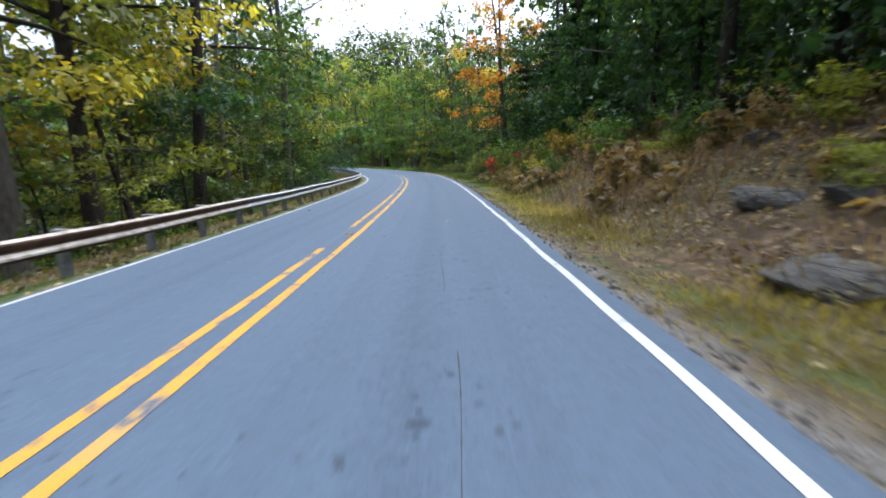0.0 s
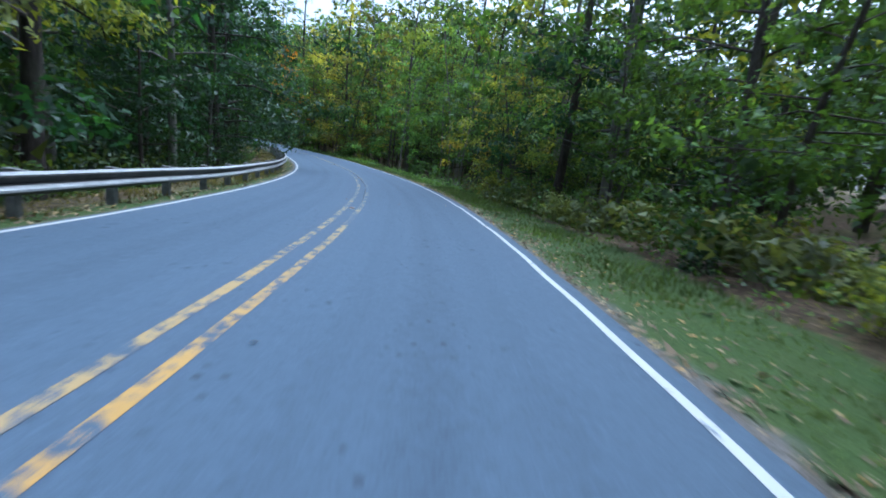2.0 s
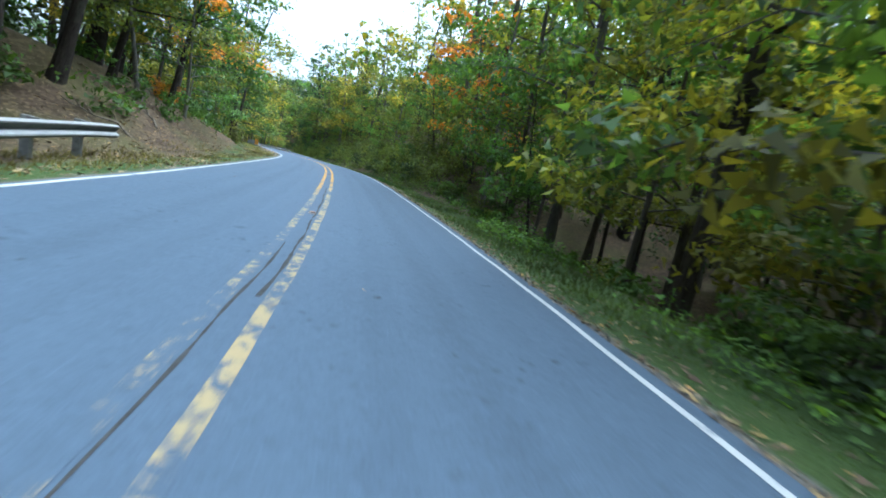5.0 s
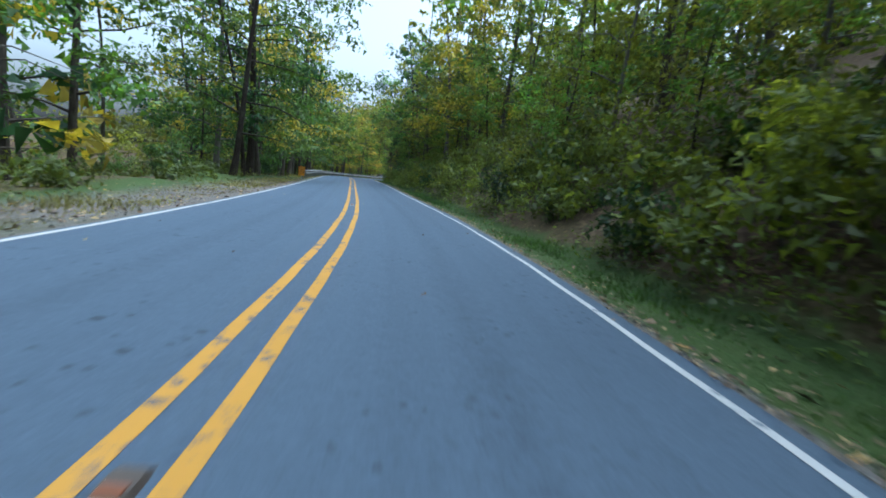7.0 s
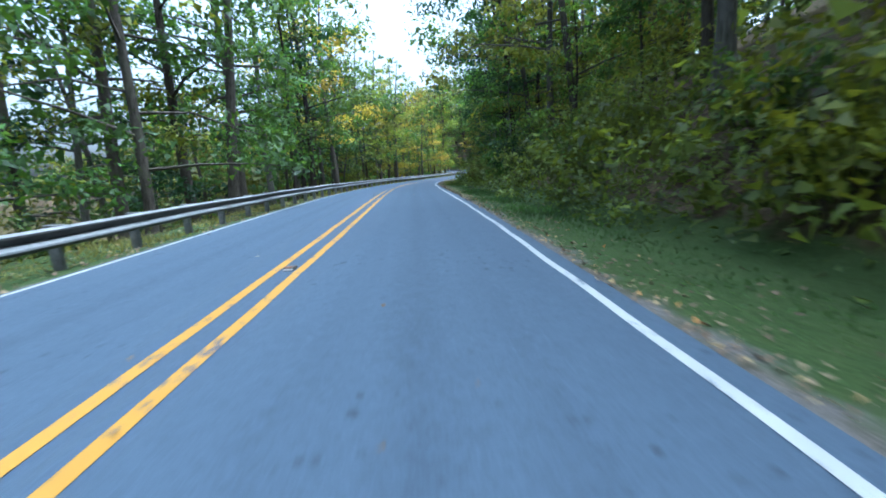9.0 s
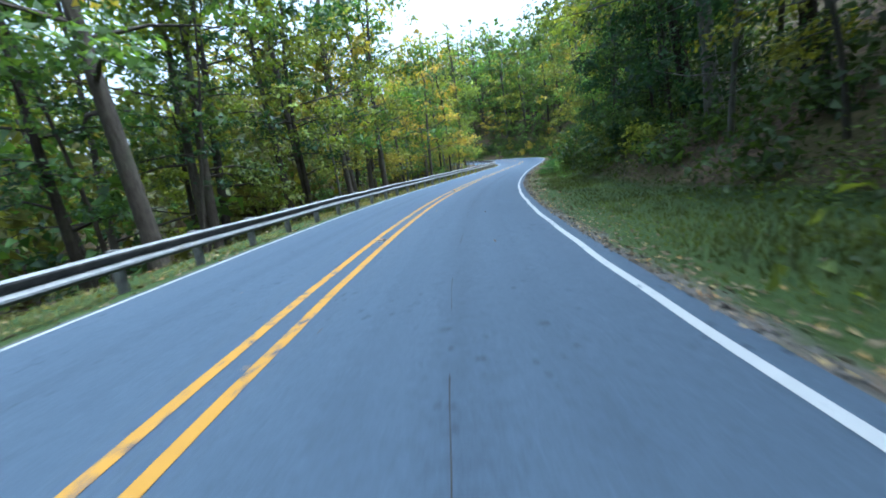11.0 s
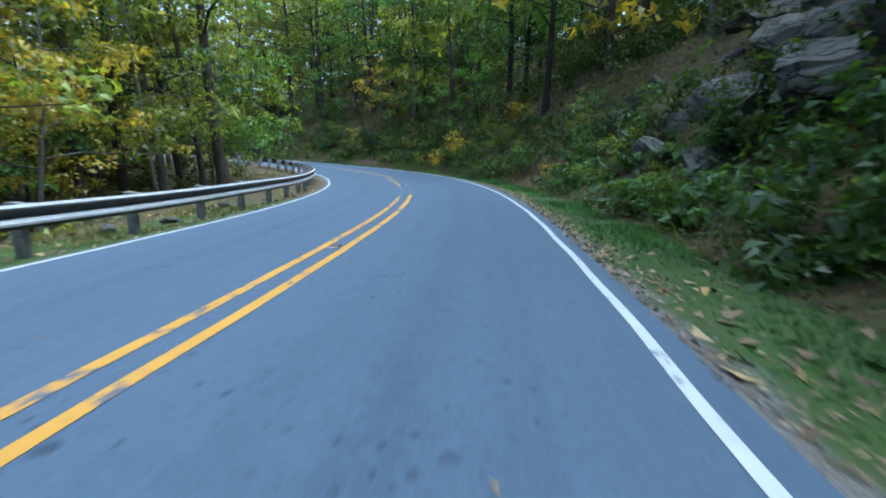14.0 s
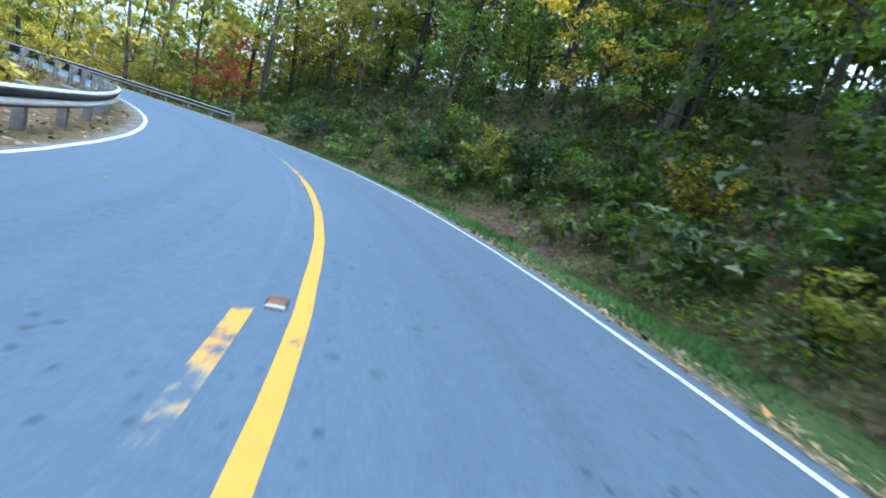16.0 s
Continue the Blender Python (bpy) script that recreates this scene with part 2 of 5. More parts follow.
m, t, out = material("crack_tar")
pos = world_pos(t)
surface(t, out, ramp(t, noise_tex(t, pos, 14), (0.3, grey(0.022)), (0.7, grey(0.05))), 0.9, 0, bump(t, noise_tex(t, pos, 60), 0.3, 0.004), 0.06)
M["tar"] = m

m, t, out = material("ground")
pos = world_pos(t)
lat = attr(t, "lat")
grassy = attr(t, "grassy")
big = noise_tex(t, pos, 0.35, 5)
mid = noise_tex(t, pos, 2.2, 6)
fine = noise_tex(t, pos, 24, 5, 0.7)
cell = node(t, "ShaderNodeTexVoronoi", {"Scale": 11.0})
t.links.new(pos, cell.inputs["Vector"])
leafy = node(t, "ShaderNodeSeparateColor", {0: cell.outputs["Color"]}).outputs[0]
litter = ramp(t, leafy, (0.0, (0.0286, 0.0208, 0.0156)), (0.35, (0.0598, 0.0416, 0.0281)), (0.7, (0.0988, 0.0702, 0.0468)), (0.94, (0.1612, 0.1196, 0.0754)), (1.0, (0.2184, 0.156, 0.0676)))
litter = mix(t, 0.5, litter, ramp(t, fine, (0.3, (0.0234, 0.0166, 0.0114)), (0.7, (0.0754, 0.052, 0.0343))))
litter = mix(t, ramp(t, big, (0.42, grey(0.0)), (0.62, grey(0.55))), litter, (0.06, 0.062, 0.02, 1))
turf = mix(t, mid, ramp(t, fine, (0.3, (0.0158, 0.0339, 0.0102)), (0.7, (0.0422, 0.0792, 0.0237))), ramp(t, fine, (0.3, (0.0281, 0.0424, 0.0141)), (0.7, (0.0674, 0.0820, 0.0272))))
gravel = ramp(t, noise_tex(t, pos, 40, 3), (0.3, (0.052, 0.0494, 0.0468)), (0.7, (0.156, 0.1456, 0.1352)))
gravel = mix(t, ramp(t, mid, (0.4, grey(0.0)), (0.65, grey(0.4))), gravel, litter)
edge = calc(t, "ADD", calc(t, "ABSOLUTE", lat), calc(t, "MULTIPLY", calc(t, "SUBTRACT", mid, 0.5), 0.9))
wood_dark = ramp(t, mid, (0.3, grey(0.75)), (0.7, grey(1.15)))
litter = mix(t, 1.0, litter, wood_dark, "MULTIPLY")
green = calc(t, "MULTIPLY", calc(t, "ADD", grassy, calc(t, "SUBTRACT", mid, 0.5), clamp=True), 1.0, clamp=True)
col = mix(t, ramp(t, green, (0.35, grey(0.0)), (0.6, grey(1.0))), litter, turf)
near = node(t, "ShaderNodeMapRange", {0: edge, 1: 3.22, 2: 3.5, 3: 1.0, 4: 0.0})
col = mix(t, near.outputs[0], col, gravel)
pull = attr(t, "pull")
col = mix(t, pull, col, gravel)
hgt = calc(t, "ADD", calc(t, "MULTIPLY", leafy, 0.5), fine)
surface(t, out, col, 0.95, 0, bump(t, hgt, 0.7, 0.03), 0.1)
M["ground"] = m


def leaf_material(name, island=0.3):
    """Thin leaves, tinted by their plant's own colour and varied leaf by leaf."""
    m, t, out = material(name)
    info = t.nodes.new("ShaderNodeObjectInfo")
    geo = t.nodes.new("ShaderNodeNewGeometry")
    rnd = geo.outputs["Random Per Island"]
    tone = ramp(t, rnd, (0.0, grey(0.34)), (0.5, grey(0.6)), (1.0, grey(0.95)))
    col = mix(t, 1.0, info.outputs["Color"], tone, "MULTIPLY")
    warm = mix(t, 1.0, info.outputs["Color"], (0.98, 0.76, 0.31, 1), "MULTIPLY")
    col = mix(t, ramp(t, calc(t, "FRACT", calc(t, "MULTIPLY", rnd, 7.3)), (0.8, grey(0.0)), (1.0, grey(island))), col, warm)
    col = mix(t, 0.2, col, mix(t, noise_tex(t, world_pos(t), 0.8, 3), col, warm))
    # broad noise paints light and shaded masses into the foliage colour
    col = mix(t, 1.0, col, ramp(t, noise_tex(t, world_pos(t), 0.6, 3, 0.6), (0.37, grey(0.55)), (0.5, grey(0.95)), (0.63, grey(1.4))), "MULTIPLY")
    d = node(t, "ShaderNodeBsdfDiffuse", {"Color": col})
    tr = node(t, "ShaderNodeBsdfTranslucent", {"Color": mix(t, 1.0, col, (1.75, 1.6, 0.6, 1), "MULTIPLY")})
    g = node(t, "ShaderNodeBsdfGlossy", {"Color": (0.7, 0.75, 0.75, 1), "Roughness": 0.5})
    a = node(t, "ShaderNodeMixShader", {0: 0.48, 1: d.outputs[0], 2: tr.outputs[0]})
    b = node(t, "ShaderNodeMixShader", {0: 0.025, 1: a.outputs[0], 2: g.outputs[0]})
    t.links.new(b.outputs[0], out.inputs[0])
    return m


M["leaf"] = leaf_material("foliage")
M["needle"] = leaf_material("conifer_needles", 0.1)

m, t, out = material("bark")
info = t.nodes.new("ShaderNodeObjectInfo")
pos = own_pos(t)
mp = node(t, "ShaderNodeMapping", {"Scale": (9, 9, 1.6)})
t.links.new(pos, mp.inputs[0])
ridge = noise_tex(t, mp.outputs[0], 1.6, 6, 0.7)
col = ramp(t, ridge, (0.3, grey(0.22)), (0.5, grey(0.58)), (0.75, grey(0.95)))
col = mix(t, 1.0, info.outputs["Color"], col, "MULTIPLY")
col = mix(t, ramp(t, noise_tex(t, pos, 0.9, 4), (0.5, grey(0.0)), (0.75, grey(0.5))), col, (0.075, 0.085, 0.05, 1))
surface(t, out, col, 0.95, 0, bump(t, ridge, 0.8, 0.04), 0.1)
M["bark"] = m

m, t, out = material("far_bark")
pos = world_pos(t)
surface(t, out, ramp(t, noise_tex(t, pos, 1.5, 5), (0.3, (0.024, 0.0204, 0.0168)), (0.7, (0.078, 0.069, 0.057))), 0.95, 0, None, 0.1)
M["far_bark"] = m

m, t, out = material("rock")
pos = own_pos(t)
big, fine = noise_tex(t, pos, 0.9, 6, 0.65), noise_tex(t, pos, 9, 6, 0.7)
col = ramp(t, big, (0.3, (0.036, 0.0348, 0.0336)), (0.5, (0.12, 0.117, 0.111)), (0.72, (0.216, 0.21, 0.201)))
col = mix(t, 0.4, col, ramp(t, fine, (0.3, (0.018, 0.0168, 0.0156)), (0.7, (0.114, 0.108, 0.099))))
col = mix(t, ramp(t, noise_tex(t, pos, 2.1, 5), (0.55, grey(0.0)), (0.72, grey(0.7))), col, (0.07, 0.085, 0.04, 1))
split = node(t, "ShaderNodeTexVoronoi", {"Scale": 1.9})
split.feature = "DISTANCE_TO_EDGE"
t.links.new(node(t, "ShaderNodeVectorMath", {0: pos, 1: node(t, "ShaderNodeTexNoise", {"Scale": 2.2, "Detail": 5.0}).outputs[1]}, operation="ADD").outputs[0], split.inputs["Vector"])
gap = ramp(t, split.outputs[0], (0.0, grey(0.0)), (0.05, grey(1.0)))
col = mix(t, gap, (0.03, 0.028, 0.024, 1), col)
surface(t, out, col, 0.9, 0, bump(t, calc(t, "ADD", calc(t, "ADD", fine, big), gap), 0.9, 0.08), 0.2)
M["rock"] = m

m, t, out = material("galvanised_steel")
pos = world_pos(t)
z = noise_tex(t, pos, 7, 4)
col = ramp(t, z, (0.3, (0.2232, 0.2263, 0.2325)), (0.7, (0.3224, 0.3255, 0.3317)))
col = mix(t, ramp(t, noise_tex(t, pos, 1.7, 5), (0.58, grey(0.0)), (0.75, grey(0.6))), col, (0.22, 0.16, 0.11, 1))
surface(t, out, col, 0.5, 0.55, bump(t, z, 0.1, 0.004))
M["steel"] = m

# Dark steel with faint brown stain: shade of the beam's recessed faces, painted in
m, t, out = material("shade_dark_steel")
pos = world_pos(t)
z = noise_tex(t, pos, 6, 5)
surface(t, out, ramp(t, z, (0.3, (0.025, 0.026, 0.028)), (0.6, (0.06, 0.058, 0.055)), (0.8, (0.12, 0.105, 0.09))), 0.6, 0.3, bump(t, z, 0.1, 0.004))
M["steel_shade"] = m

m, t, out = material("rusty_steel")
pos = world_pos(t)
z = noise_tex(t, pos, 5, 6, 0.7)
col = ramp(t, z, (0.3, (0.036, 0.018, 0.0108)), (0.55, (0.072, 0.036, 0.0192)), (0.75, (0.132, 0.084, 0.054)))
surface(t, out, col, 0.8, 0.15, bump(t, z, 0.3, 0.004))
M["rust"] = m

m, t, out = material("rust_stained_zinc")
pos = world_pos(t)
z = noise_tex(t, pos, 5, 6, 0.7)
surface(t, out, ramp(t, z, (0.3, (0.12, 0.09, 0.072)), (0.5, (0.252, 0.228, 0.204)), (0.75, (0.33, 0.324, 0.312))), 0.6, 0.2, bump(t, z, 0.2, 0.004))
M["pale_rust"] = m

m, t, out = material("weathered_post")
pos = world_pos(t)
z = noise_tex(t, pos, 8, 5)
surface(t, out, ramp(t, z, (0.3, (0.085, 0.086, 0.088)), (0.7, (0.19, 0.19, 0.188))), 0.7, 0.2, bump(t, z, 0.3, 0.01))
M["post"] = m


def plain(name, col, rough=0.6, metal=0.0):
    m, t, out = material(name)
    pos = own_pos(t)
    n = noise_tex(t, pos, 12, 5)
    surface(t, out, mix(t, ramp(t, n, (0.35, grey(0.0)), (0.7, grey(0.45))), (*col, 1), (*(c * 0.6 for c in col), 1)), rough, metal)
    return m


M["orange"] = plain("orange_reflective_sheet", (0.6, 0.24, 0.015), 0.4)
M["black"] = plain("black_sheet", (0.02, 0.02, 0.02), 0.5)
M["cast"] = plain("cast_iron", (0.09, 0.075, 0.065), 0.6, 0.6)
M["lens"] = plain("amber_lens", (0.16, 0.055, 0.022), 0.35)
M["pale"] = plain("worn_pale_metal", (0.28, 0.27, 0.265), 0.5)
M["bag"] = plain("white_plastic_film", (0.5, 0.52, 0.55), 0.4)
M["blue_bag"] = plain("blue_plastic_film", (0.05, 0.24, 0.5), 0.4)


# ------------------------------------------------------------------ mesh helpers
def mesh_of(name, verts, faces, mat, smooth=False, attrs=None):
    """A mesh from arrays; faces all of one size."""
    me = bpy.data.meshes.new(name)
    verts, faces = np.asarray(verts, np.float32), np.asarray(faces, np.int32)
    k = faces.shape[1]
    me.vertices.add(len(verts))
    me.vertices.foreach_set("co", verts.ravel())
    me.loops.add(faces.size)
    me.loops.foreach_set("vertex_index", faces.ravel())
    me.polygons.add(len(faces))
    me.polygons.foreach_set("loop_start", np.arange(0, faces.size, k, dtype=np.int32))
    me.polygons.foreach_set("use_smooth", np.full(len(faces), smooth))
    me.materials.append(mat)
    for key, values in (attrs or {}).items():
        me.attributes.new(key, "FLOAT", "POINT").data.foreach_set("value", np.asarray(values, np.float32))
    me.update(calc_edges=True)
    me.validate()
    return me


def part(name, bm, mat, parent, label=""):
    """Links a bmesh as one mesh object under a thing or part."""
    me = bpy.data.meshes.new(name)
    bm.to_mesh(me)
    bm.free()
    me.materials.append(mat)
    ob = new(name, me)
    ob.parent = parent
    return tagged(ob, label)


def child(name, me, parent, label=""):
    ob = new(name, me)
    ob.parent = parent
    return tagged(ob, label)


def grid_faces(rows, cols):
    i = np.arange((rows - 1) * (cols - 1))
    a = (i // (cols - 1)) * cols + i % (cols - 1)
    return np.stack([a, a + 1, a + cols + 1, a + cols], 1)


def ribbon(name, s0, s1, offsets, mat, lift, step=0.5, wear=None, wobble=0.0, ragged=0.0):
    """A strip along the road between the offsets (edge to edge), with its offset and wear kept on the mesh."""
    s = np.arange(s0, s1 + 1e-6, step)
    off = np.asarray(offsets, float)
    S, U = np.meshgrid(s, off, indexing="ij")
    if ragged:
        U = U + (U - off.mean()) * ragged * (np.sin(S * 5.3 + 9 * np.sin(U * 40)) + 0.7 * np.sin(S * 12.1 + 2 * np.sin(S * 3)) + 0.5 * np.sin(S * 1.1))
    if wobble:
        U = U + (np.sin(S * 1.3) + np.sin(S * 3.1 + 1) + np.sin(S * 0.37)) / 3 * wobble
    pts = place(S, U, lift).reshape(-1, 3)
    attrs = {"lat": U.ravel(), "sta": S.ravel(), "wear": (np.full(S.size, 0.27) if wear is None else np.interp(S.ravel(), *wear))}
    return mesh_of(name, pts, grid_faces(len(s), len(off)), mat, True, attrs)


# ------------------------------------------------------------------ ground and road
rows_s = np.arange(S0 - 20, S_END - 1, 0.75)
cols_u = np.r_[-11, -10, -9, -8, -7.2, -6.4, -5.8, -5.2, -4.7, -4.3, -3.9, -3.6, -3.4, -3.2, -2.9, 0, 2.9, 3.15, 3.35, 3.55, 3.8, 4.1, 4.5, 4.9, 5.3, 5.8, 6.4, 7, 7.6, 8.3, 9, 10, 11]
SS, UU = np.meshgrid(rows_s, cols_u, indexing="ij")
strip = place(SS, UU).reshape(-1, 3)
strip[np.abs(UU.ravel()) < 3.1, 2] -= 0.12
axis_x = np.r_[-3000, -1500, -800, -500, -380, np.arange(-300, 121, 2.5), 200, 350, 700, 1500, 3000]
axis_y = np.r_[-3000, -1500, -700, -350, -180, np.arange(-80, 321, 2.5), 400, 520, 900, 1600, 3000]
GX, GY = np.meshgrid(axis_x, axis_y, indexing="ij")
gs, gu = station(GX, GY)
gx, gy = GX.ravel(), GY.ravel()
gz = height(np.clip(gs, S0 - 60, S_END + 60), np.clip(gu, -90, 90), gx, gy)
gz = gz - 0.45 * (1 - fade(np.abs(gu), 10.5, 13))
gface = grid_faces(len(axis_x), len(axis_y))
keep = (np.abs(gu)[gface] > 9.0).any(1)
gface = gface[keep][:, ::-1]
verts = np.concatenate([strip, np.stack([gx, gy, gz], 1)])
sface = grid_faces(len(rows_s), len(cols_u))
faces = np.concatenate([sface, gface + len(strip)])
lat = np.concatenate([UU.ravel(), gu])
sta = np.concatenate([SS.ravel(), gs])
wide = np.where(lat > 0, np.interp(sta, [-20, 20, 40, 100, 130, 190, 215, 235, 260, 300], [4.3, 4.5, 5.8, 5.8, 4.8, 6.8, 5.0, 4.7, 4.7, 4.7]), np.interp(sta, [-20, 90, 100, 150, 230, 300], [4.2, 4.4, 4.4, 9.0, 5.2, 4.4]))
grassy = fade(np.abs(lat), 3.15, 3.5) * (1 - fade(np.abs(lat), wide - 0.7, wide + 0.9)) * (1 - 0.6 * (lat > 0) * (1 - fade(sta, 8, 22))) * (1 - 0.7 * (lat < 0) * fade(sta, 242, 250))
pull = (lat < 0) * fade(sta, 117, 124) * (1 - fade(sta, 143, 151)) * (1 - fade(np.abs(lat), 5.0, 6.6))
ground = new("ground", mesh_of("ground", verts, faces, M["ground"], True, {"lat": lat, "grassy": grassy, "pull": pull}))
tagged(ground, "leaf-littered woodland ground with grass verges beside the road", "ground", kind="structure")

road = new("road", ribbon("road", S0 - 18, S_END - 2, [-3.36, -3.2, -2.2, -1, 0, 1, 2.2, 3.05, 3.19], M["asphalt"], 0.0))
tagged(road, "worn grey two-lane asphalt road winding through the forest", "road", kind="structure")

YL, YR, WR, WL = -0.163, 0.163, 2.983, -3.095
left_wear = ([-20, 4.6, 5.0, 6.6, 7, 14, 17, 19, 22, 27, 38, 44, 52, 58, 60, 63, 66.8, 67.2, 67.5, 80, 90, 98, 110, 172, 176, 182, 186, 226, 232, 238, 244, 247.2, 247.8, 249, 250.4, 251, 251.6, 256, 257, 262, 263.0, 263.3, 263.9, 264.1, 276, 340],
             [0.31, 0.31, 0.8, 0.8, 0.33, 0.33, 0.37, 0.37, 0.38, 0.37, 0.37, 0.39, 0.4, 0.4, 0.48, 0.6, 0.36, 0.36, 0.44, 0.45, 0.42, 0.34, 0.3, 0.3, 0.41, 0.41, 0.3, 0.3, 0.32, 0.31, 0.32, 0.36, 0.6, 0.5, 0.46, 0.4, 0.33, 0.34, 0.7, 0.46, 0.42, 0.34, 0.33, 0.85, 0.85, 0.6])
right_wear = ([-20, -0.4, -0.2, 0.1, 0.4, 9, 10, 12, 13, 30, 36, 44, 50, 56, 61, 72, 80, 96, 104, 240, 243.35, 243.5, 243.6, 243.66, 243.8, 243.88, 243.95, 247.5, 247.9, 249, 255, 256.6, 257.3, 264, 272, 277, 283, 340],
              [0.31, 0.31, 0.35, 0.35, 0.31, 0.31, 0.34, 0.34, 0.31, 0.33, 0.36, 0.4, 0.46, 0.44, 0.38, 0.36, 0.38, 0.38, 0.29, 0.3, 0.31, 0.34, 0.6, 0.36, 0.36, 0.6, 0.31, 0.33, 0.7, 0.46, 0.43, 0.41, 0.3, 0.28, 0.33, 0.5, 0.7, 0.6])
for name, u, w, mat, wear, wob, label in (
        ("center_line_1", YL, 0.11, "yellow", left_wear, 0.01, "faded yellow centre line, patchy and partly worn away"),
        ("center_line_2", YR, 0.11, "yellow", right_wear, 0.01, "worn yellow centre line with broken stretches"),
        ("edge_line_1", WL, 0.085, "white", None, 0.015, "thin white edge line along the guard rail side"),
        ("edge_line_2", WR, 0.078, "white", None, 0.02, "white painted edge line beside the grass verge")):
    ob = new(name, ribbon(name, S0 - 18, S_END - 3, [u - w / 2, u, u + w / 2], M[mat], 0.005, 0.1 if mat == "yellow" else 0.25, wear, wob))
    tagged(ob, label, "road marking", kind="structure")

rng = np.random.default_rng(7)
for s0, s1, u, w, wob in ((44, 58, 0.1, 0.02, 0.03), (52, 80, 0.075, 0.045, 0.025), (66, 73, -0.25, 0.012, 0.03), (79, 88.5, -0.075, 0.02, 0.02), (86.5, 97, 0.06, 0.028, 0.03),
                          (246, 256, 0.24, 0.006, 0.05),
                          *((a, a + rng.uniform(0.6, 2.2), u + rng.uniform(-0.06, 0.06), 0.006, 0.03) for a0, a1, u in ((-1, 4, 1.78), (178, 226, 1.5)) for a in np.arange(a0, a1, 2.9))):
    ob = new("crack_seal", ribbon("crack_seal", s0, s1, [u - w / 2, u + w / 2], M["tar"], 0.004, 0.1, None, wob, 0.35))
    tagged(ob, "dark tarred crack running along the asphalt", "road crack", kind="structure")
for s0, s1, a, b in ((212.9, 214.4, 3.2, 3.48),):
    ob = new("edge_patch", ribbon("edge_patch", s0, s1, [a, (a + b) / 2, b], M["tar"], 0.012, 0.1, None, 0.02, 0.12))
    tagged(ob, "dark broken hollow at the edge of the asphalt", "road crack", kind="structure")

# ------------------------------------------------------------------ guard rails
PROFILE = [(0.0, 0.605), (0.035, 0.598), (0.083, 0.572), (0.086, 0.545), (0.03, 0.475), (0.008, 0.455), (0.03, 0.432), (0.083, 0.385), (0.083, 0.352), (0.03, 0.308), (0.0, 0.296)]
LOOP = np.array(PROFILE + [(d - 0.012, z) for d, z in reversed(PROFILE)])


def rail_line(run, s):
    """Offset of a rail's back at station s."""
    side, s0, s1, off = run
    flare = 1.1 * fade(s, s1 - 9, s1) if side < 0 and s1 < 120 else 0.0
    return side * (off + flare)


def rail_drop(s):
    return float(np.interp(s, [30, 45, 80, 94], [0, -0.1, -0.1, 0]))


def rail_beam(run, a, b, mat):
    side = run[0]
    s = np.linspace(a - 0.06, b + 0.06, 6)
    rings = []
    for i, si in enumerate(s):
        u = rail_line(run, si)
        base = place(si, np.sign(u) * 3.2)[2] + 0.008 * math.sin(si * 0.8)
        p, h, _ = along(si)
        off = u - side * LOOP[:, 0] + 0.003 * (i == 5)
        rings.append(np.stack([p[0] + np.cos(h) * off, p[1] + np.sin(h) * off, base + rail_drop(si) + LOOP[:, 1]], 1))
    n = len(LOOP)
    v = np.concatenate(rings)
    f = [(r * n + k, r * n + (k + 1) % n, (r + 1) * n + (k + 1) % n, (r + 1) * n + k) for r in range(5) for k in range(n)]
    me = mesh_of("beam", v, f, mat)
    # valley, undersides and back get the shade colour; the rusty run gets rust
    me.materials.append(M["rust"] if mat == M["pale_rust"] else M["steel_shade"])
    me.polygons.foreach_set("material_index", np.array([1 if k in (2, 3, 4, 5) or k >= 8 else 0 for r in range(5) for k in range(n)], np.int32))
    return me


def box_bm(cx, cy, cz, sx, sy, sz, bevel=0.006):
    bm = bmesh.new()
    bmesh.ops.create_cube(bm, size=1, matrix=Matrix.Translation((cx, cy, cz)) @ Matrix.Diagonal((sx, sy, sz, 1)))
    if bevel:
        bmesh.ops.bevel(bm, geom=bm.edges[:], offset=bevel, segments=1, affect="EDGES")
    return bm


def shared(bm, name, mat):
    me = bpy.data.meshes.new(name)
    bm.to_mesh(me)
    bm.free()
    me.materials.append(mat)
    return me


POST = shared(box_bm(0, 0, 0.12, 0.15, 0.11, 1.0, 0.012), "post", M["post"])
BLOCK = shared(box_bm(0, 0, 0.47, 0.15, 0.1, 0.28, 0.01), "blockout", M["post"])
for side, s0, s1, off, label in ((-1, -28.0, 95.0, 3.78, "galvanised W-beam guard rail with a rusty stretch on weathered grey posts"),
                                 (-1, 151.5, 338.0, 3.78, "galvanised W-beam guard rail on weathered grey posts following the curve"),
                                 (1, 289.0, 338.0, 3.9, "galvanised W-beam guard rail on the outer edge of the hairpin")):
    run = (side, s0, s1, off)
    rail = tagged(new("guard_rail"), label, "guard rail", "guard rails")
    start = place(s0, side * off)
    s = s0
    while s < s1 - 1:
        e = min(s + 3.81, s1)
        child("beam", rail_beam(run, s, e, M["pale_rust"] if e < 11 else M["steel"]), rail, "rust-brown beam" if e < 11 else "")
        for q in (s + 0.05, s + 1.905):
            if q > s1:
                continue
            u = rail_line(run, q)
            p, h, _ = along(q)
            z = place(q, np.sign(u) * 3.2)[2] + rail_drop(q)
            ob = child("post", POST, rail)
            uu = u + side * 0.225
            ob.matrix_basis = pose(p[0] + math.cos(h) * uu, p[1] + math.sin(h) * uu, z, 0, 0, math.degrees(h) + rng.normal(0, 1.2))
            block = child("blockout", BLOCK, ob)
            block.matrix_basis = Matrix.Translation((-side * 0.14, 0, 0))
        s = e

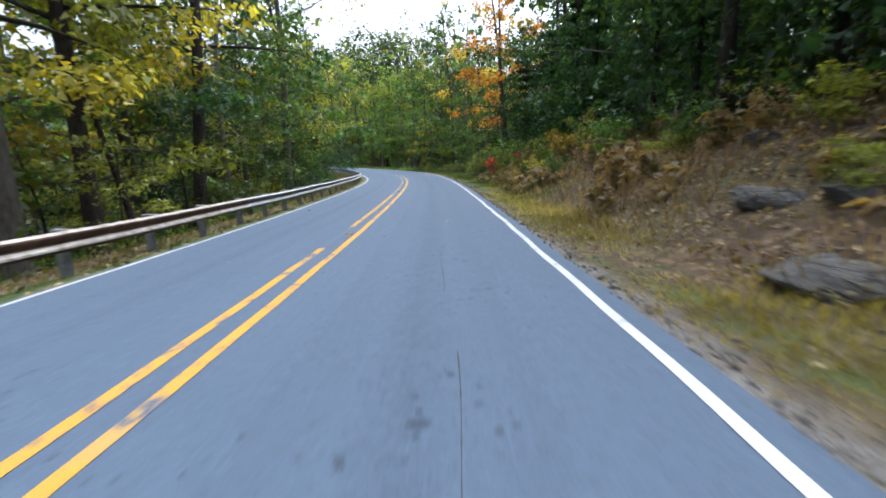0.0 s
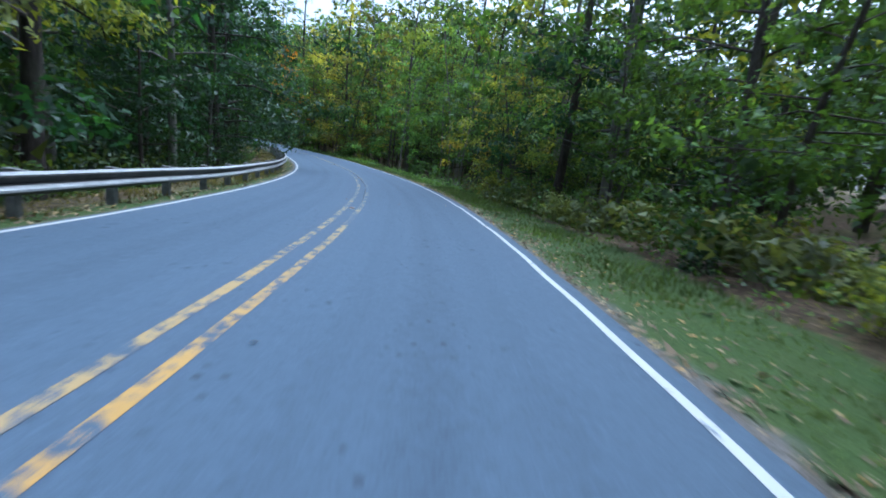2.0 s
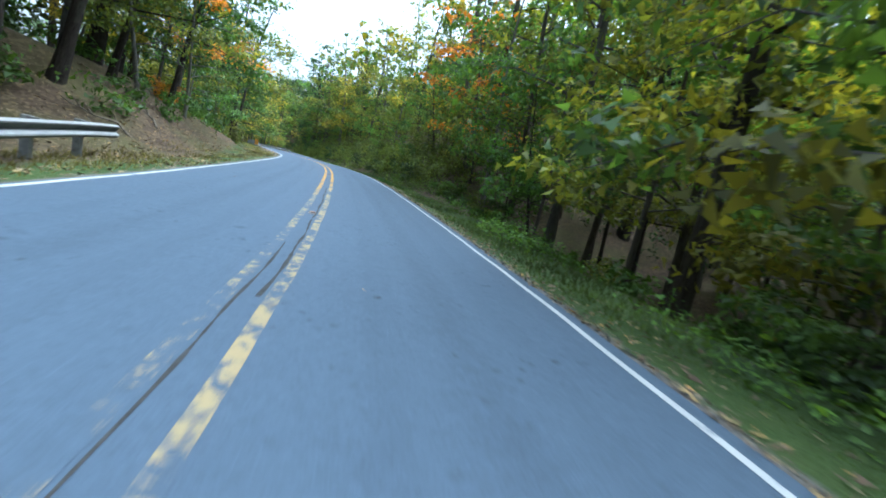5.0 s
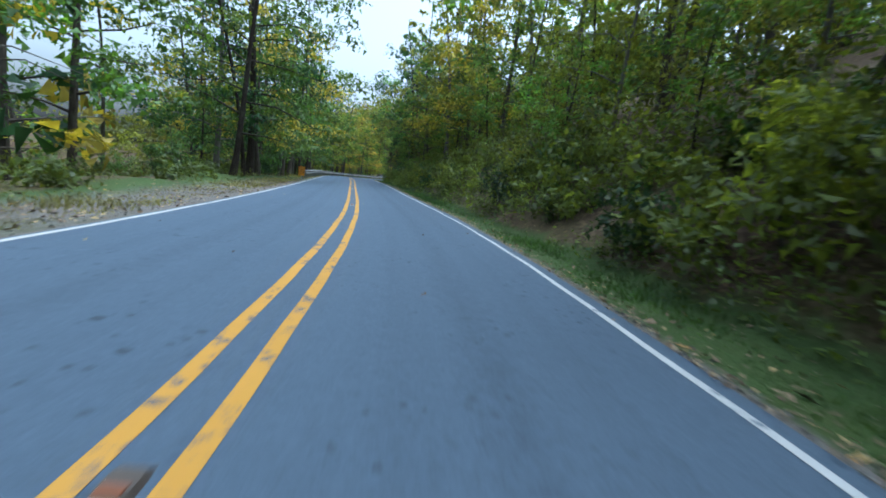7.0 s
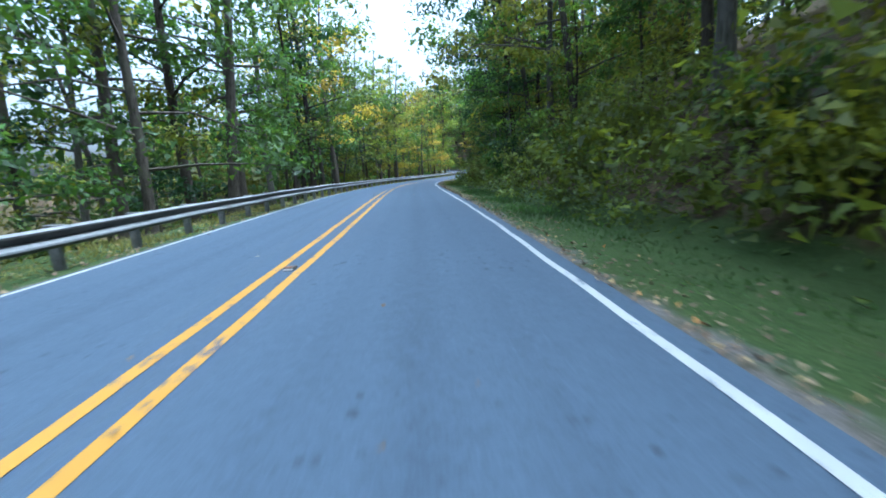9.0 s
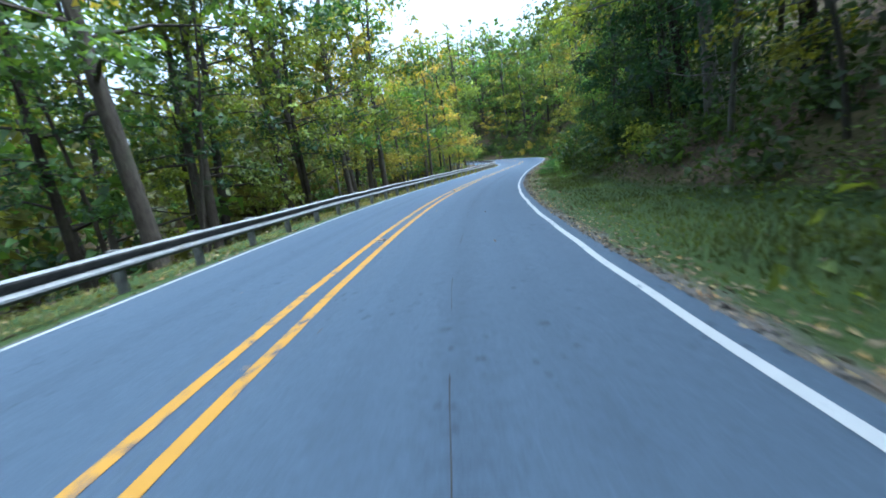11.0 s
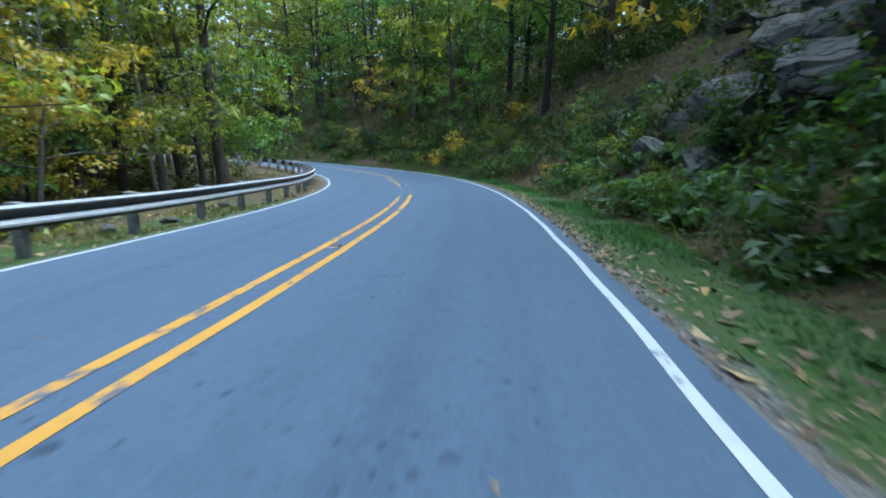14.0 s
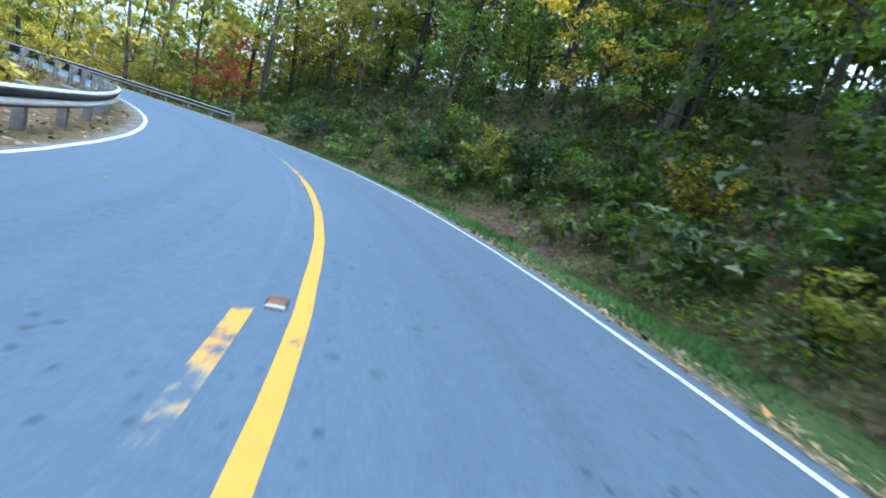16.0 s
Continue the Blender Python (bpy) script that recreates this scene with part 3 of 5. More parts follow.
# ------------------------------------------------------------------ hazard marker, pavement markers, litter
mk = place(151.2, -4.05)
mk_h = float(along(151.2)[1])
marker = tagged(new("hazard_marker"), "orange and black striped hazard marker at the guard rail's end", "road sign")
marker.matrix_basis = pose(*mk, 0, 0, math.degrees(mk_h))
panel = part("panel", box_bm(0, 0, 0.62, 0.46, 0.02, 0.72, 0.004), M["orange"], marker, "orange reflective panel")
for i in range(5):
    bm = bmesh.new()
    z = 0.30 + i * 0.15
    quad = []
    for x, dz in ((-0.22, 0.0), (0.22, 0.2), (0.22, 0.25), (-0.22, 0.05)):
        quad.append((x, min(max(z + dz, 0.275), 0.965)))
    front = [bm.verts.new((x, -0.016, zz)) for x, zz in quad]
    rear = [bm.verts.new((x, -0.011, zz)) for x, zz in quad]
    bm.faces.new(front)
    for k in range(4):
        bm.faces.new((front[k], rear[k], rear[(k + 1) % 4], front[(k + 1) % 4]))
    part("stripe", bm, M["black"], panel, "black diagonal stripe")
part("sign_post", box_bm(0, 0.04, 0.35, 0.06, 0.05, 1.2, 0.006), M["steel"], marker)


def marker_bm():
    bm = bmesh.new()
    ring = [(-0.06, -0.115), (0.06, -0.115), (0.072, -0.05), (0.072, 0.05), (0.06, 0.115), (-0.06, 0.115), (-0.072, 0.05), (-0.072, -0.05)]
    low = [bm.verts.new((x, y, -0.01)) for x, y in ring]
    top = [bm.verts.new((x * 0.8, y * 0.62, 0.022)) for x, y in ring]
    for k in range(8):
        bm.faces.new((low[k], low[(k + 1) % 8], top[(k + 1) % 8], top[k]))
    bm.faces.new(top)
    return bm


CAST = shared(marker_bm(), "casting", M["cast"])
LENS = shared(box_bm(0, -0.045, 0.024, 0.09, 0.05, 0.014, 0.004), "lens", M["lens"])
COLLAR = shared(box_bm(0, -0.1, 0.006, 0.12, 0.035, 0.012, 0.003), "collar", M["pale"])
for first, n0, n1 in ((5.95, -1, 8), (129.35, -2, 4), (215.3, -4, 9)):
    for n in range(n0, n1):
        s = first + 12.19 * n
        stud = tagged(new("pavement_marker"), "small cast-iron reflective stud set between the yellow lines", "road stud", "road studs")
        stud.matrix_basis = pose(*place(s, 0.0, 0.006), 0, 0, math.degrees(float(along(s)[1])))
        casting = child("casting", CAST, stud)
        child("lens", LENS, casting, "amber reflector lens")
        child("collar", COLLAR, casting, "pale worn front lip")


def crumpled(seed, sx, sy, sz):
    r = np.random.default_rng(seed)
    bm = bmesh.new()
    bmesh.ops.create_icosphere(bm, subdivisions=3, radius=1)
    ph = r.uniform(0, 6, 6)
    for v in bm.verts:
        k = 1 + 0.35 * math.sin(v.co.x * 4 + ph[0] + 2 * math.sin(v.co.y * 5 + ph[1])) + 0.2 * math.sin(v.co.y * 9 + ph[2]) * math.sin(v.co.x * 7 + ph[3])
        v.co = Vector((v.co.x * sx * k, v.co.y * sy * k, max(v.co.z, -0.2) * sz * k + 0.2 * sz))
    return bm


bag = tagged(new("plastic_bag"), "crumpled white plastic bag with a blue corner lying on the verge", "litter")
bag.matrix_basis = pose(*place(228.85, 3.34), 0, 0, math.degrees(float(along(228.85)[1])) + 20)
part("film", crumpled(3, 0.055, 0.095, 0.032), M["bag"], bag)
p2 = part("printed_corner", crumpled(4, 0.035, 0.05, 0.03), M["blue_bag"], bag, "blue printed corner")
p2.location = (0.02, 0.05, 0.02)

scrap = tagged(new("plastic_scrap"), "torn blue plastic scrap lying behind the edge line", "litter")
scrap.matrix_basis = pose(*place(263.9, -3.5), 0, 0, math.degrees(float(along(263.9)[1])) - 35)
part("film", crumpled(6, 0.3, 0.09, 0.03), M["blue_bag"], scrap)

# ------------------------------------------------------------------ plants
def tube(points, radii, sides):
    """A tapered tube round a line of points: vertices and quads."""
    points = np.asarray(points, float)
    d = np.gradient(points, axis=0)
    d /= np.linalg.norm(d, axis=1)[:, None] + 1e-9
    ref = np.where(np.abs(d[:, 2:3]) > 0.9, [[1.0, 0, 0]], [[0, 0, 1.0]])
    a = np.cross(d, ref)
    a /= np.linalg.norm(a, axis=1)[:, None]
    b = np.cross(d, a)
    w = np.linspace(0, 2 * np.pi, sides, endpoint=False)
    v = points[:, None] + (a[:, None] * np.cos(w)[None, :, None] + b[:, None] * np.sin(w)[None, :, None]) * np.asarray(radii)[:, None, None]
    n = len(points)
    r, k = np.meshgrid(np.arange(n - 1), np.arange(sides), indexing="ij")
    f = np.stack([r * sides + k, (r + 1) * sides + k, (r + 1) * sides + (k + 1) % sides, r * sides + (k + 1) % sides], -1).reshape(-1, 4)
    return v.reshape(-1, 3), f


def join(pieces):
    vs, fs, n = [], [], 0
    for v, f in pieces:
        vs.append(v)
        fs.append(f + n)
        n += len(v)
    return np.concatenate(vs), np.concatenate(fs)


def leaves(r, centres, size, flat=0.38, droop=0.0, facing=None):
    """Pointed leaves at the centres, lying flat or turned to their facing."""
    n = len(centres)
    nrm = r.normal(0, flat, (n, 3))
    if facing is None:
        nrm[:, 2] += 1
    else:
        nrm += facing
    nrm /= np.linalg.norm(nrm, axis=1)[:, None] + 1e-9
    way = r.normal(0, 1, (n, 3))
    way[:, 2] -= 0.5
    way -= nrm * (way * nrm).sum(1)[:, None]
    way /= np.linalg.norm(way, axis=1)[:, None] + 1e-9
    way[:, 2] -= droop
    side = np.cross(nrm, way)
    L = (size * r.uniform(0.6, 1.35, n))[:, None]
    bend = r.uniform(-0.25, 0.25, (n, 1))
    v = np.stack([centres - way * L * 0.45 + side * L * (0.3 + bend), centres + way * L * 0.6, centres - way * L * (0.25 - bend) - side * L * 0.36], 1)
    return v.reshape(-1, 3), np.arange(3 * n).reshape(n, 3)


def tufts(r, middles, radii, counts, squash=0.6):
    """Places and facings of leaves on lumpy tufts, denser on their upper and outer sides."""
    own = np.repeat(np.arange(len(middles)), counts)
    n = len(own)
    d = r.normal(0, 1, (n, 3))
    d[:, 2] += 0.45
    d /= np.linalg.norm(d, axis=1)[:, None]
    phase = r.uniform(0, 6, (len(middles), 3))[own]
    lump = 1 + 0.28 * np.sin(3.1 * d[:, 0] + phase[:, 0]) + 0.22 * np.sin(4.3 * d[:, 1] + phase[:, 1] + 2 * d[:, 2])
    reach = np.asarray(radii)[own] * (0.35 + 0.65 * r.uniform(0, 1, n) ** 0.55) * lump
    return middles[own] + d * reach[:, None] * [1, 1, squash], d * [0.9, 0.9, 1.0] + [0, 0, 0.35], own


def tree_meshes(seed, high, girth, crown_from, spread, limbs, dense, size, lean=0.03, sides=8, per_limb=3, raw=False, grow=0.5):
    """Trunk with limbs, and a crown of leafy tufts carried along the limbs."""
    r = np.random.default_rng(seed)
    zz = np.linspace(-0.5, high * 0.93, 10)
    ph = r.uniform(0, 6, 2)
    k = zz / high
    cx = lean * high * np.abs(k) ** 1.5 * np.cos(ph[0]) + 0.03 * high * np.sin(4.5 * k + ph[1]) * k
    cy = lean * high * np.abs(k) ** 1.5 * np.sin(ph[0]) + 0.03 * high * np.cos(4 * k + ph[1]) * k
    rad = girth * (1 - 0.9 * np.clip(k, 0, 1)) + girth * 0.55 * np.exp(-(zz + 0.5) * 2.2) + 0.01
    wood = [tube(np.stack([cx, cy, zz], 1), rad, sides)]
    middles, radii, counts, sizes = [], [], [], []
    for i in range(limbs):
        f = (i + r.uniform(0, 1)) / limbs
        z0 = crown_from + (high * 0.93 - crown_from) * f
        shape = (0.55 + 0.45 * math.sin(math.pi * min(1, f * 0.9 + 0.2))) * (1 - 0.55 * f ** 2)
        L = spread * shape * r.uniform(0.7, 1.15)
        a = i * 2.4 + r.uniform(-0.6, 0.6)
        up = r.uniform(0.05, 0.4) + 0.5 * f
        base = np.array([np.interp(z0, zz, cx), np.interp(z0, zz, cy), z0])
        q = np.linspace(0, 1, 4)[:, None]
        way = np.array([math.cos(a), math.sin(a), up])
        pts = base + way * L * q + np.array([0, 0, -0.26 * L]) * q ** 2 + r.normal(0, 0.05 * L, (4, 3)) * q
        r0 = max(0.012, np.interp(z0, zz, rad) * 0.45)
        if not raw or i < 6:
            wood.append(tube(pts, np.linspace(r0, 0.006, 4), 3))
        for w in np.linspace(0.42, 1.0, per_limb):
            w = w + r.uniform(-0.1, 0.08)
            c = np.array([np.interp(w, q[:, 0], pts[:, j]) for j in range(3)]) + r.normal(0, 1, 3) * [0.16 * L, 0.16 * L, 0.07 * L]
            R = L * r.uniform(0.17, 0.31) * (1.15 - 0.3 * w)
            big = 0.8 + grow * f
            middles.append(c)
            radii.append(R)
            sizes.append(size * big)
            counts.append(max(6, int(dense * R * R / (size * big) ** 2)))
    wv, wf = join(wood)
    at, facing, own = tufts(r, np.array(middles), radii, counts, 0.55)
    lv, lf = leaves(r, at, np.array(sizes)[own], 0.5, 0.1, facing)
    if raw:
        wf = np.concatenate([wf[:, [0, 1, 2]], wf[:, [0, 2, 3]]])
        return wv, wf, lv, lf
    return mesh_of("trunk", wv, wf, M["bark"], True), mesh_of("crown", lv, lf, M["leaf"])


def conifer_meshes(seed, high, girth, spread, whorls, per, size):
    r = np.random.default_rng(seed)
    zz = np.linspace(-0.3, high, 8)
    wood = [tube(np.stack([0 * zz, 0 * zz, zz], 1), girth * (1.02 - zz / high) + 0.008, 7)]
    cents = []
    for i in range(whorls):
        f = (i + 0.5) / whorls
        for j in range(5):
            a = j * 1.257 + i * 0.7 + r.uniform(-0.2, 0.2)
            L = spread * (1 - f) * r.uniform(0.8, 1.15) + 0.12
            q = np.linspace(0, 1, 4)[:, None]
            pts = np.array([0, 0, high * (0.08 + 0.9 * f)]) + np.array([math.cos(a), math.sin(a), 0.05]) * L * q - np.array([0, 0, 0.15 * L]) * q ** 2
            w = r.uniform(0.1, 1.05, per)
            c = np.stack([np.interp(w, q[:, 0], pts[:, k]) for k in range(3)], 1) + r.normal(0, 0.09 * L + 0.02, (per, 3)) * np.array([1, 1, 0.5])
            cents.append(c)
    wv, wf = join(wood)
    lv, lf = leaves(r, np.concatenate(cents), size, 0.7, 0.2)
    return mesh_of("trunk", wv, wf, M["bark"], True), mesh_of("crown", lv, lf, M["needle"])


def shrub_mesh(seed, high, spread, n, size):
    """A bush: a few thin stems and leaves out to an uneven edge."""
    r = np.random.default_rng(seed)
    wood, cents = [], []
    stems = 7
    for i in range(stems):
        a, out = r.uniform(0, 6.28), r.uniform(0.2, 1) * spread
        top = np.array([math.cos(a) * out, math.sin(a) * out, high * r.uniform(0.55, 1.05) * (1 - 0.35 * out / spread)])
        q = np.linspace(0, 1, 5)[:, None]
        pts = top * q + np.array([0, 0, 0.2 * high]) * q * (1 - q) + np.array([0, 0, -0.15]) * (1 - q)
        wood.append(tube(pts, np.linspace(0.016, 0.004, 5), 3))
        for w in (0.45, 0.72, 0.98):
            c = np.array([np.interp(w, q[:, 0], pts[:, k]) for k in range(3)]) + r.normal(0, 0.12, 3) * spread
            c[2] = max(c[2], 0.1)
            cents.append(c)
    wv, wf = join(wood)
    at, facing, own = tufts(r, np.array(cents), r.uniform(0.22, 0.4, len(cents)) * spread, np.full(len(cents), n // len(cents)), 0.75)
    at[:, 2] = np.maximum(at[:, 2], 0.04)
    lv, lf = leaves(r, at, size, 0.5, 0.0, facing)
    return mesh_of("woody_base", wv, wf, M["bark"], True), mesh_of("foliage", lv, lf, M["leaf"])


TALL = [tree_meshes(11 + i, h, g, c, w, 22, 4.2, 0.26, l, grow=1.0) for i, (h, g, c, w, l) in enumerate(((19, 0.2, 3.6, 5.6, 0.05), (22, 0.25, 5.0, 6.0, 0.02), (17, 0.15, 2.8, 5.2, 0.08), (20, 0.18, 2.2, 5.8, 0.04)))]
FAR = [tree_meshes(31 + i, h, g, c, w, 17, 6.0, 0.72, l, 5, 2, True) for i, (h, g, c, w, l) in enumerate(((18, 0.2, 2.0, 6.0, 0.03), (21, 0.22, 3.0, 6.4, 0.05), (15, 0.16, 1.2, 5.4, 0.03)))]
SMALL = [tree_meshes(51 + i, h, g, c, w, 17, 4.8, 0.185, l, 6, grow=0.3) for i, (h, g, c, w, l) in enumerate(((7.5, 0.07, 1.2, 3.0, 0.08), (9.5, 0.08, 1.9, 3.4, 0.1), (6.0, 0.055, 0.8, 2.7, 0.06), (8.5, 0.075, 2.3, 3.2, 0.14)))]
THIN = [tree_meshes(71 + i, h, g, c, w, 12, 5.0, 0.22, l, 7) for i, (h, g, c, w, l) in enumerate(((13, 0.085, 3.6, 2.8, 0.05), (15, 0.11, 4.4, 3.0, 0.09)))]
PINE = [conifer_meshes(81, 4.2, 0.06, 1.5, 12, 46, 0.13)]
BUSH = [shrub_mesh(91 + i, h, w, n, z) for i, (h, w, n, z) in enumerate(((1.5, 0.9, 620, 0.125), (2.3, 1.2, 860, 0.15), (0.9, 0.7, 420, 0.105), (1.9, 1.4, 800, 0.145)))]

GREEN, FRESH, DEEP, LIME, GOLD, AMBER, RED, DRY = (0.08, 0.155, 0.034), (0.125, 0.235, 0.05), (0.03, 0.075, 0.028), (0.185, 0.225, 0.035), (0.39, 0.34, 0.045), (0.62, 0.28, 0.02), (0.36, 0.06, 0.035), (0.2, 0.14, 0.08)
BARKS = ((0.075, 0.062, 0.05), (0.11, 0.1, 0.085), (0.05, 0.042, 0.036), (0.17, 0.16, 0.14))
NAMES = {"TALL": "broadleaf tree", "FAR": "broadleaf tree", "SMALL": "understory tree", "THIN": "slender tree", "PINE": "conifer", "BUSH": "shrub"}
SETS = {"TALL": TALL, "SMALL": SMALL, "THIN": THIN, "PINE": PINE, "BUSH": BUSH}
HUE = {GREEN: "green", FRESH: "light green", DEEP: "dark green", LIME: "yellow-green", GOLD: "golden yellow", AMBER: "orange", RED: "red", DRY: "dry brown"}


def plant(kind, s, u, tint, scale=1.0, which=None, bark=None, turn=None, tip=(0.0, 0.0), sink=0.1):
    """A plant at station s and offset u: an empty at its foot with its wood and its leaves. tip: degrees of lean, away from the road and along it."""
    meshes = SETS[kind]
    if which is None:
        # beside the valley the wood has high crowns on bare stems
        which = rng.integers(2 if kind == "TALL" and u < 0 and 150 < s < 250 else len(meshes))
    wood, crown = meshes[which]
    q = place(s, u)
    tone = rng.uniform(0.8, 1.2)
    col = tuple(min(1.0, c * tone * rng.uniform(0.9, 1.1)) for c in tint)
    label = f"{HUE[tint]} leafy {NAMES[kind]} " + ("on the roadside bank" if kind == "BUSH" else "in the autumn forest beside the road")
    name = {"TALL": "tree", "FAR": "tree", "SMALL": "small_tree", "THIN": "slender_tree", "PINE": "conifer", "BUSH": "shrub"}[kind]
    root = tagged(new(name), label, "shrub" if kind == "BUSH" else "tree", "shrubs of the roadside" if kind == "BUSH" else "trees of the forest")
    h = math.degrees(float(along(s)[1]))
    lean = pose(0, 0, 0, tip[1], tip[0] * (1 if u > 0 else -1), h)
    root.matrix_basis = Matrix.Translation((q[0], q[1], q[2] - sink)) @ lean @ pose(0, 0, 0, 0, 0, rng.uniform(0, 360) if turn is None else turn) @ Matrix.Scale(scale, 4)
    a = child("woody_base" if kind == "BUSH" else "trunk", wood, root)
    b = child("foliage" if kind == "BUSH" else "crown", crown, root)
    a.color = (*(BARKS[rng.integers(4)] if bark is None else bark), 1)
    b.color = (*col, 1)
    return root


def choose(table):
    w = np.array([x[1] for x in table], float)
    return table[rng.choice(len(table), p=w / w.sum())][0]


def tint_at(s, u):
    """Leaf colour by the stretch of wood; shade and light are partly put into it."""
    if u < 0:
        if s < 45:
            return choose(((LIME, 5), (GOLD, 3), (GREEN, 2)) if s < 16 else ((LIME, 2), (GOLD, 0.6), (GREEN, 5), (DEEP, 5)))
        if s < 92:
            return choose(((GREEN, 1), (DEEP, 9)))
        if s < 120:
            return choose(((GREEN, 4), (LIME, 3), (AMBER, 0.5), (GOLD, 1)))
        if s < 240:
            return choose(((LIME, 4), (GREEN, 6), (GOLD, 1), (DEEP, 2.2)))
        return choose(((FRESH, 3), (LIME, 6), (GOLD, 3)))
    if s < 45:
        return choose(((GREEN, 3), (DEEP, 7), (LIME, 1), (AMBER, 0.5)))
    if s < 110:
        return choose(((GREEN, 6), (DEEP, 4), (LIME, 1.5)) if s < 80 else ((GREEN, 3), (FRESH, 5), (LIME, 3), (GOLD, 1)))
    if s < 215:
        return choose(((GREEN, 3), (FRESH, 4), (LIME, 4)) if s < 184 else ((GREEN, 4), (DEEP, 6), (LIME, 1)))
    if s < 284:
        return choose(((GREEN, 4), (FRESH, 4), (LIME, 4), (GOLD, 0.5)))
    return choose(((GOLD, 4), (LIME, 6)))


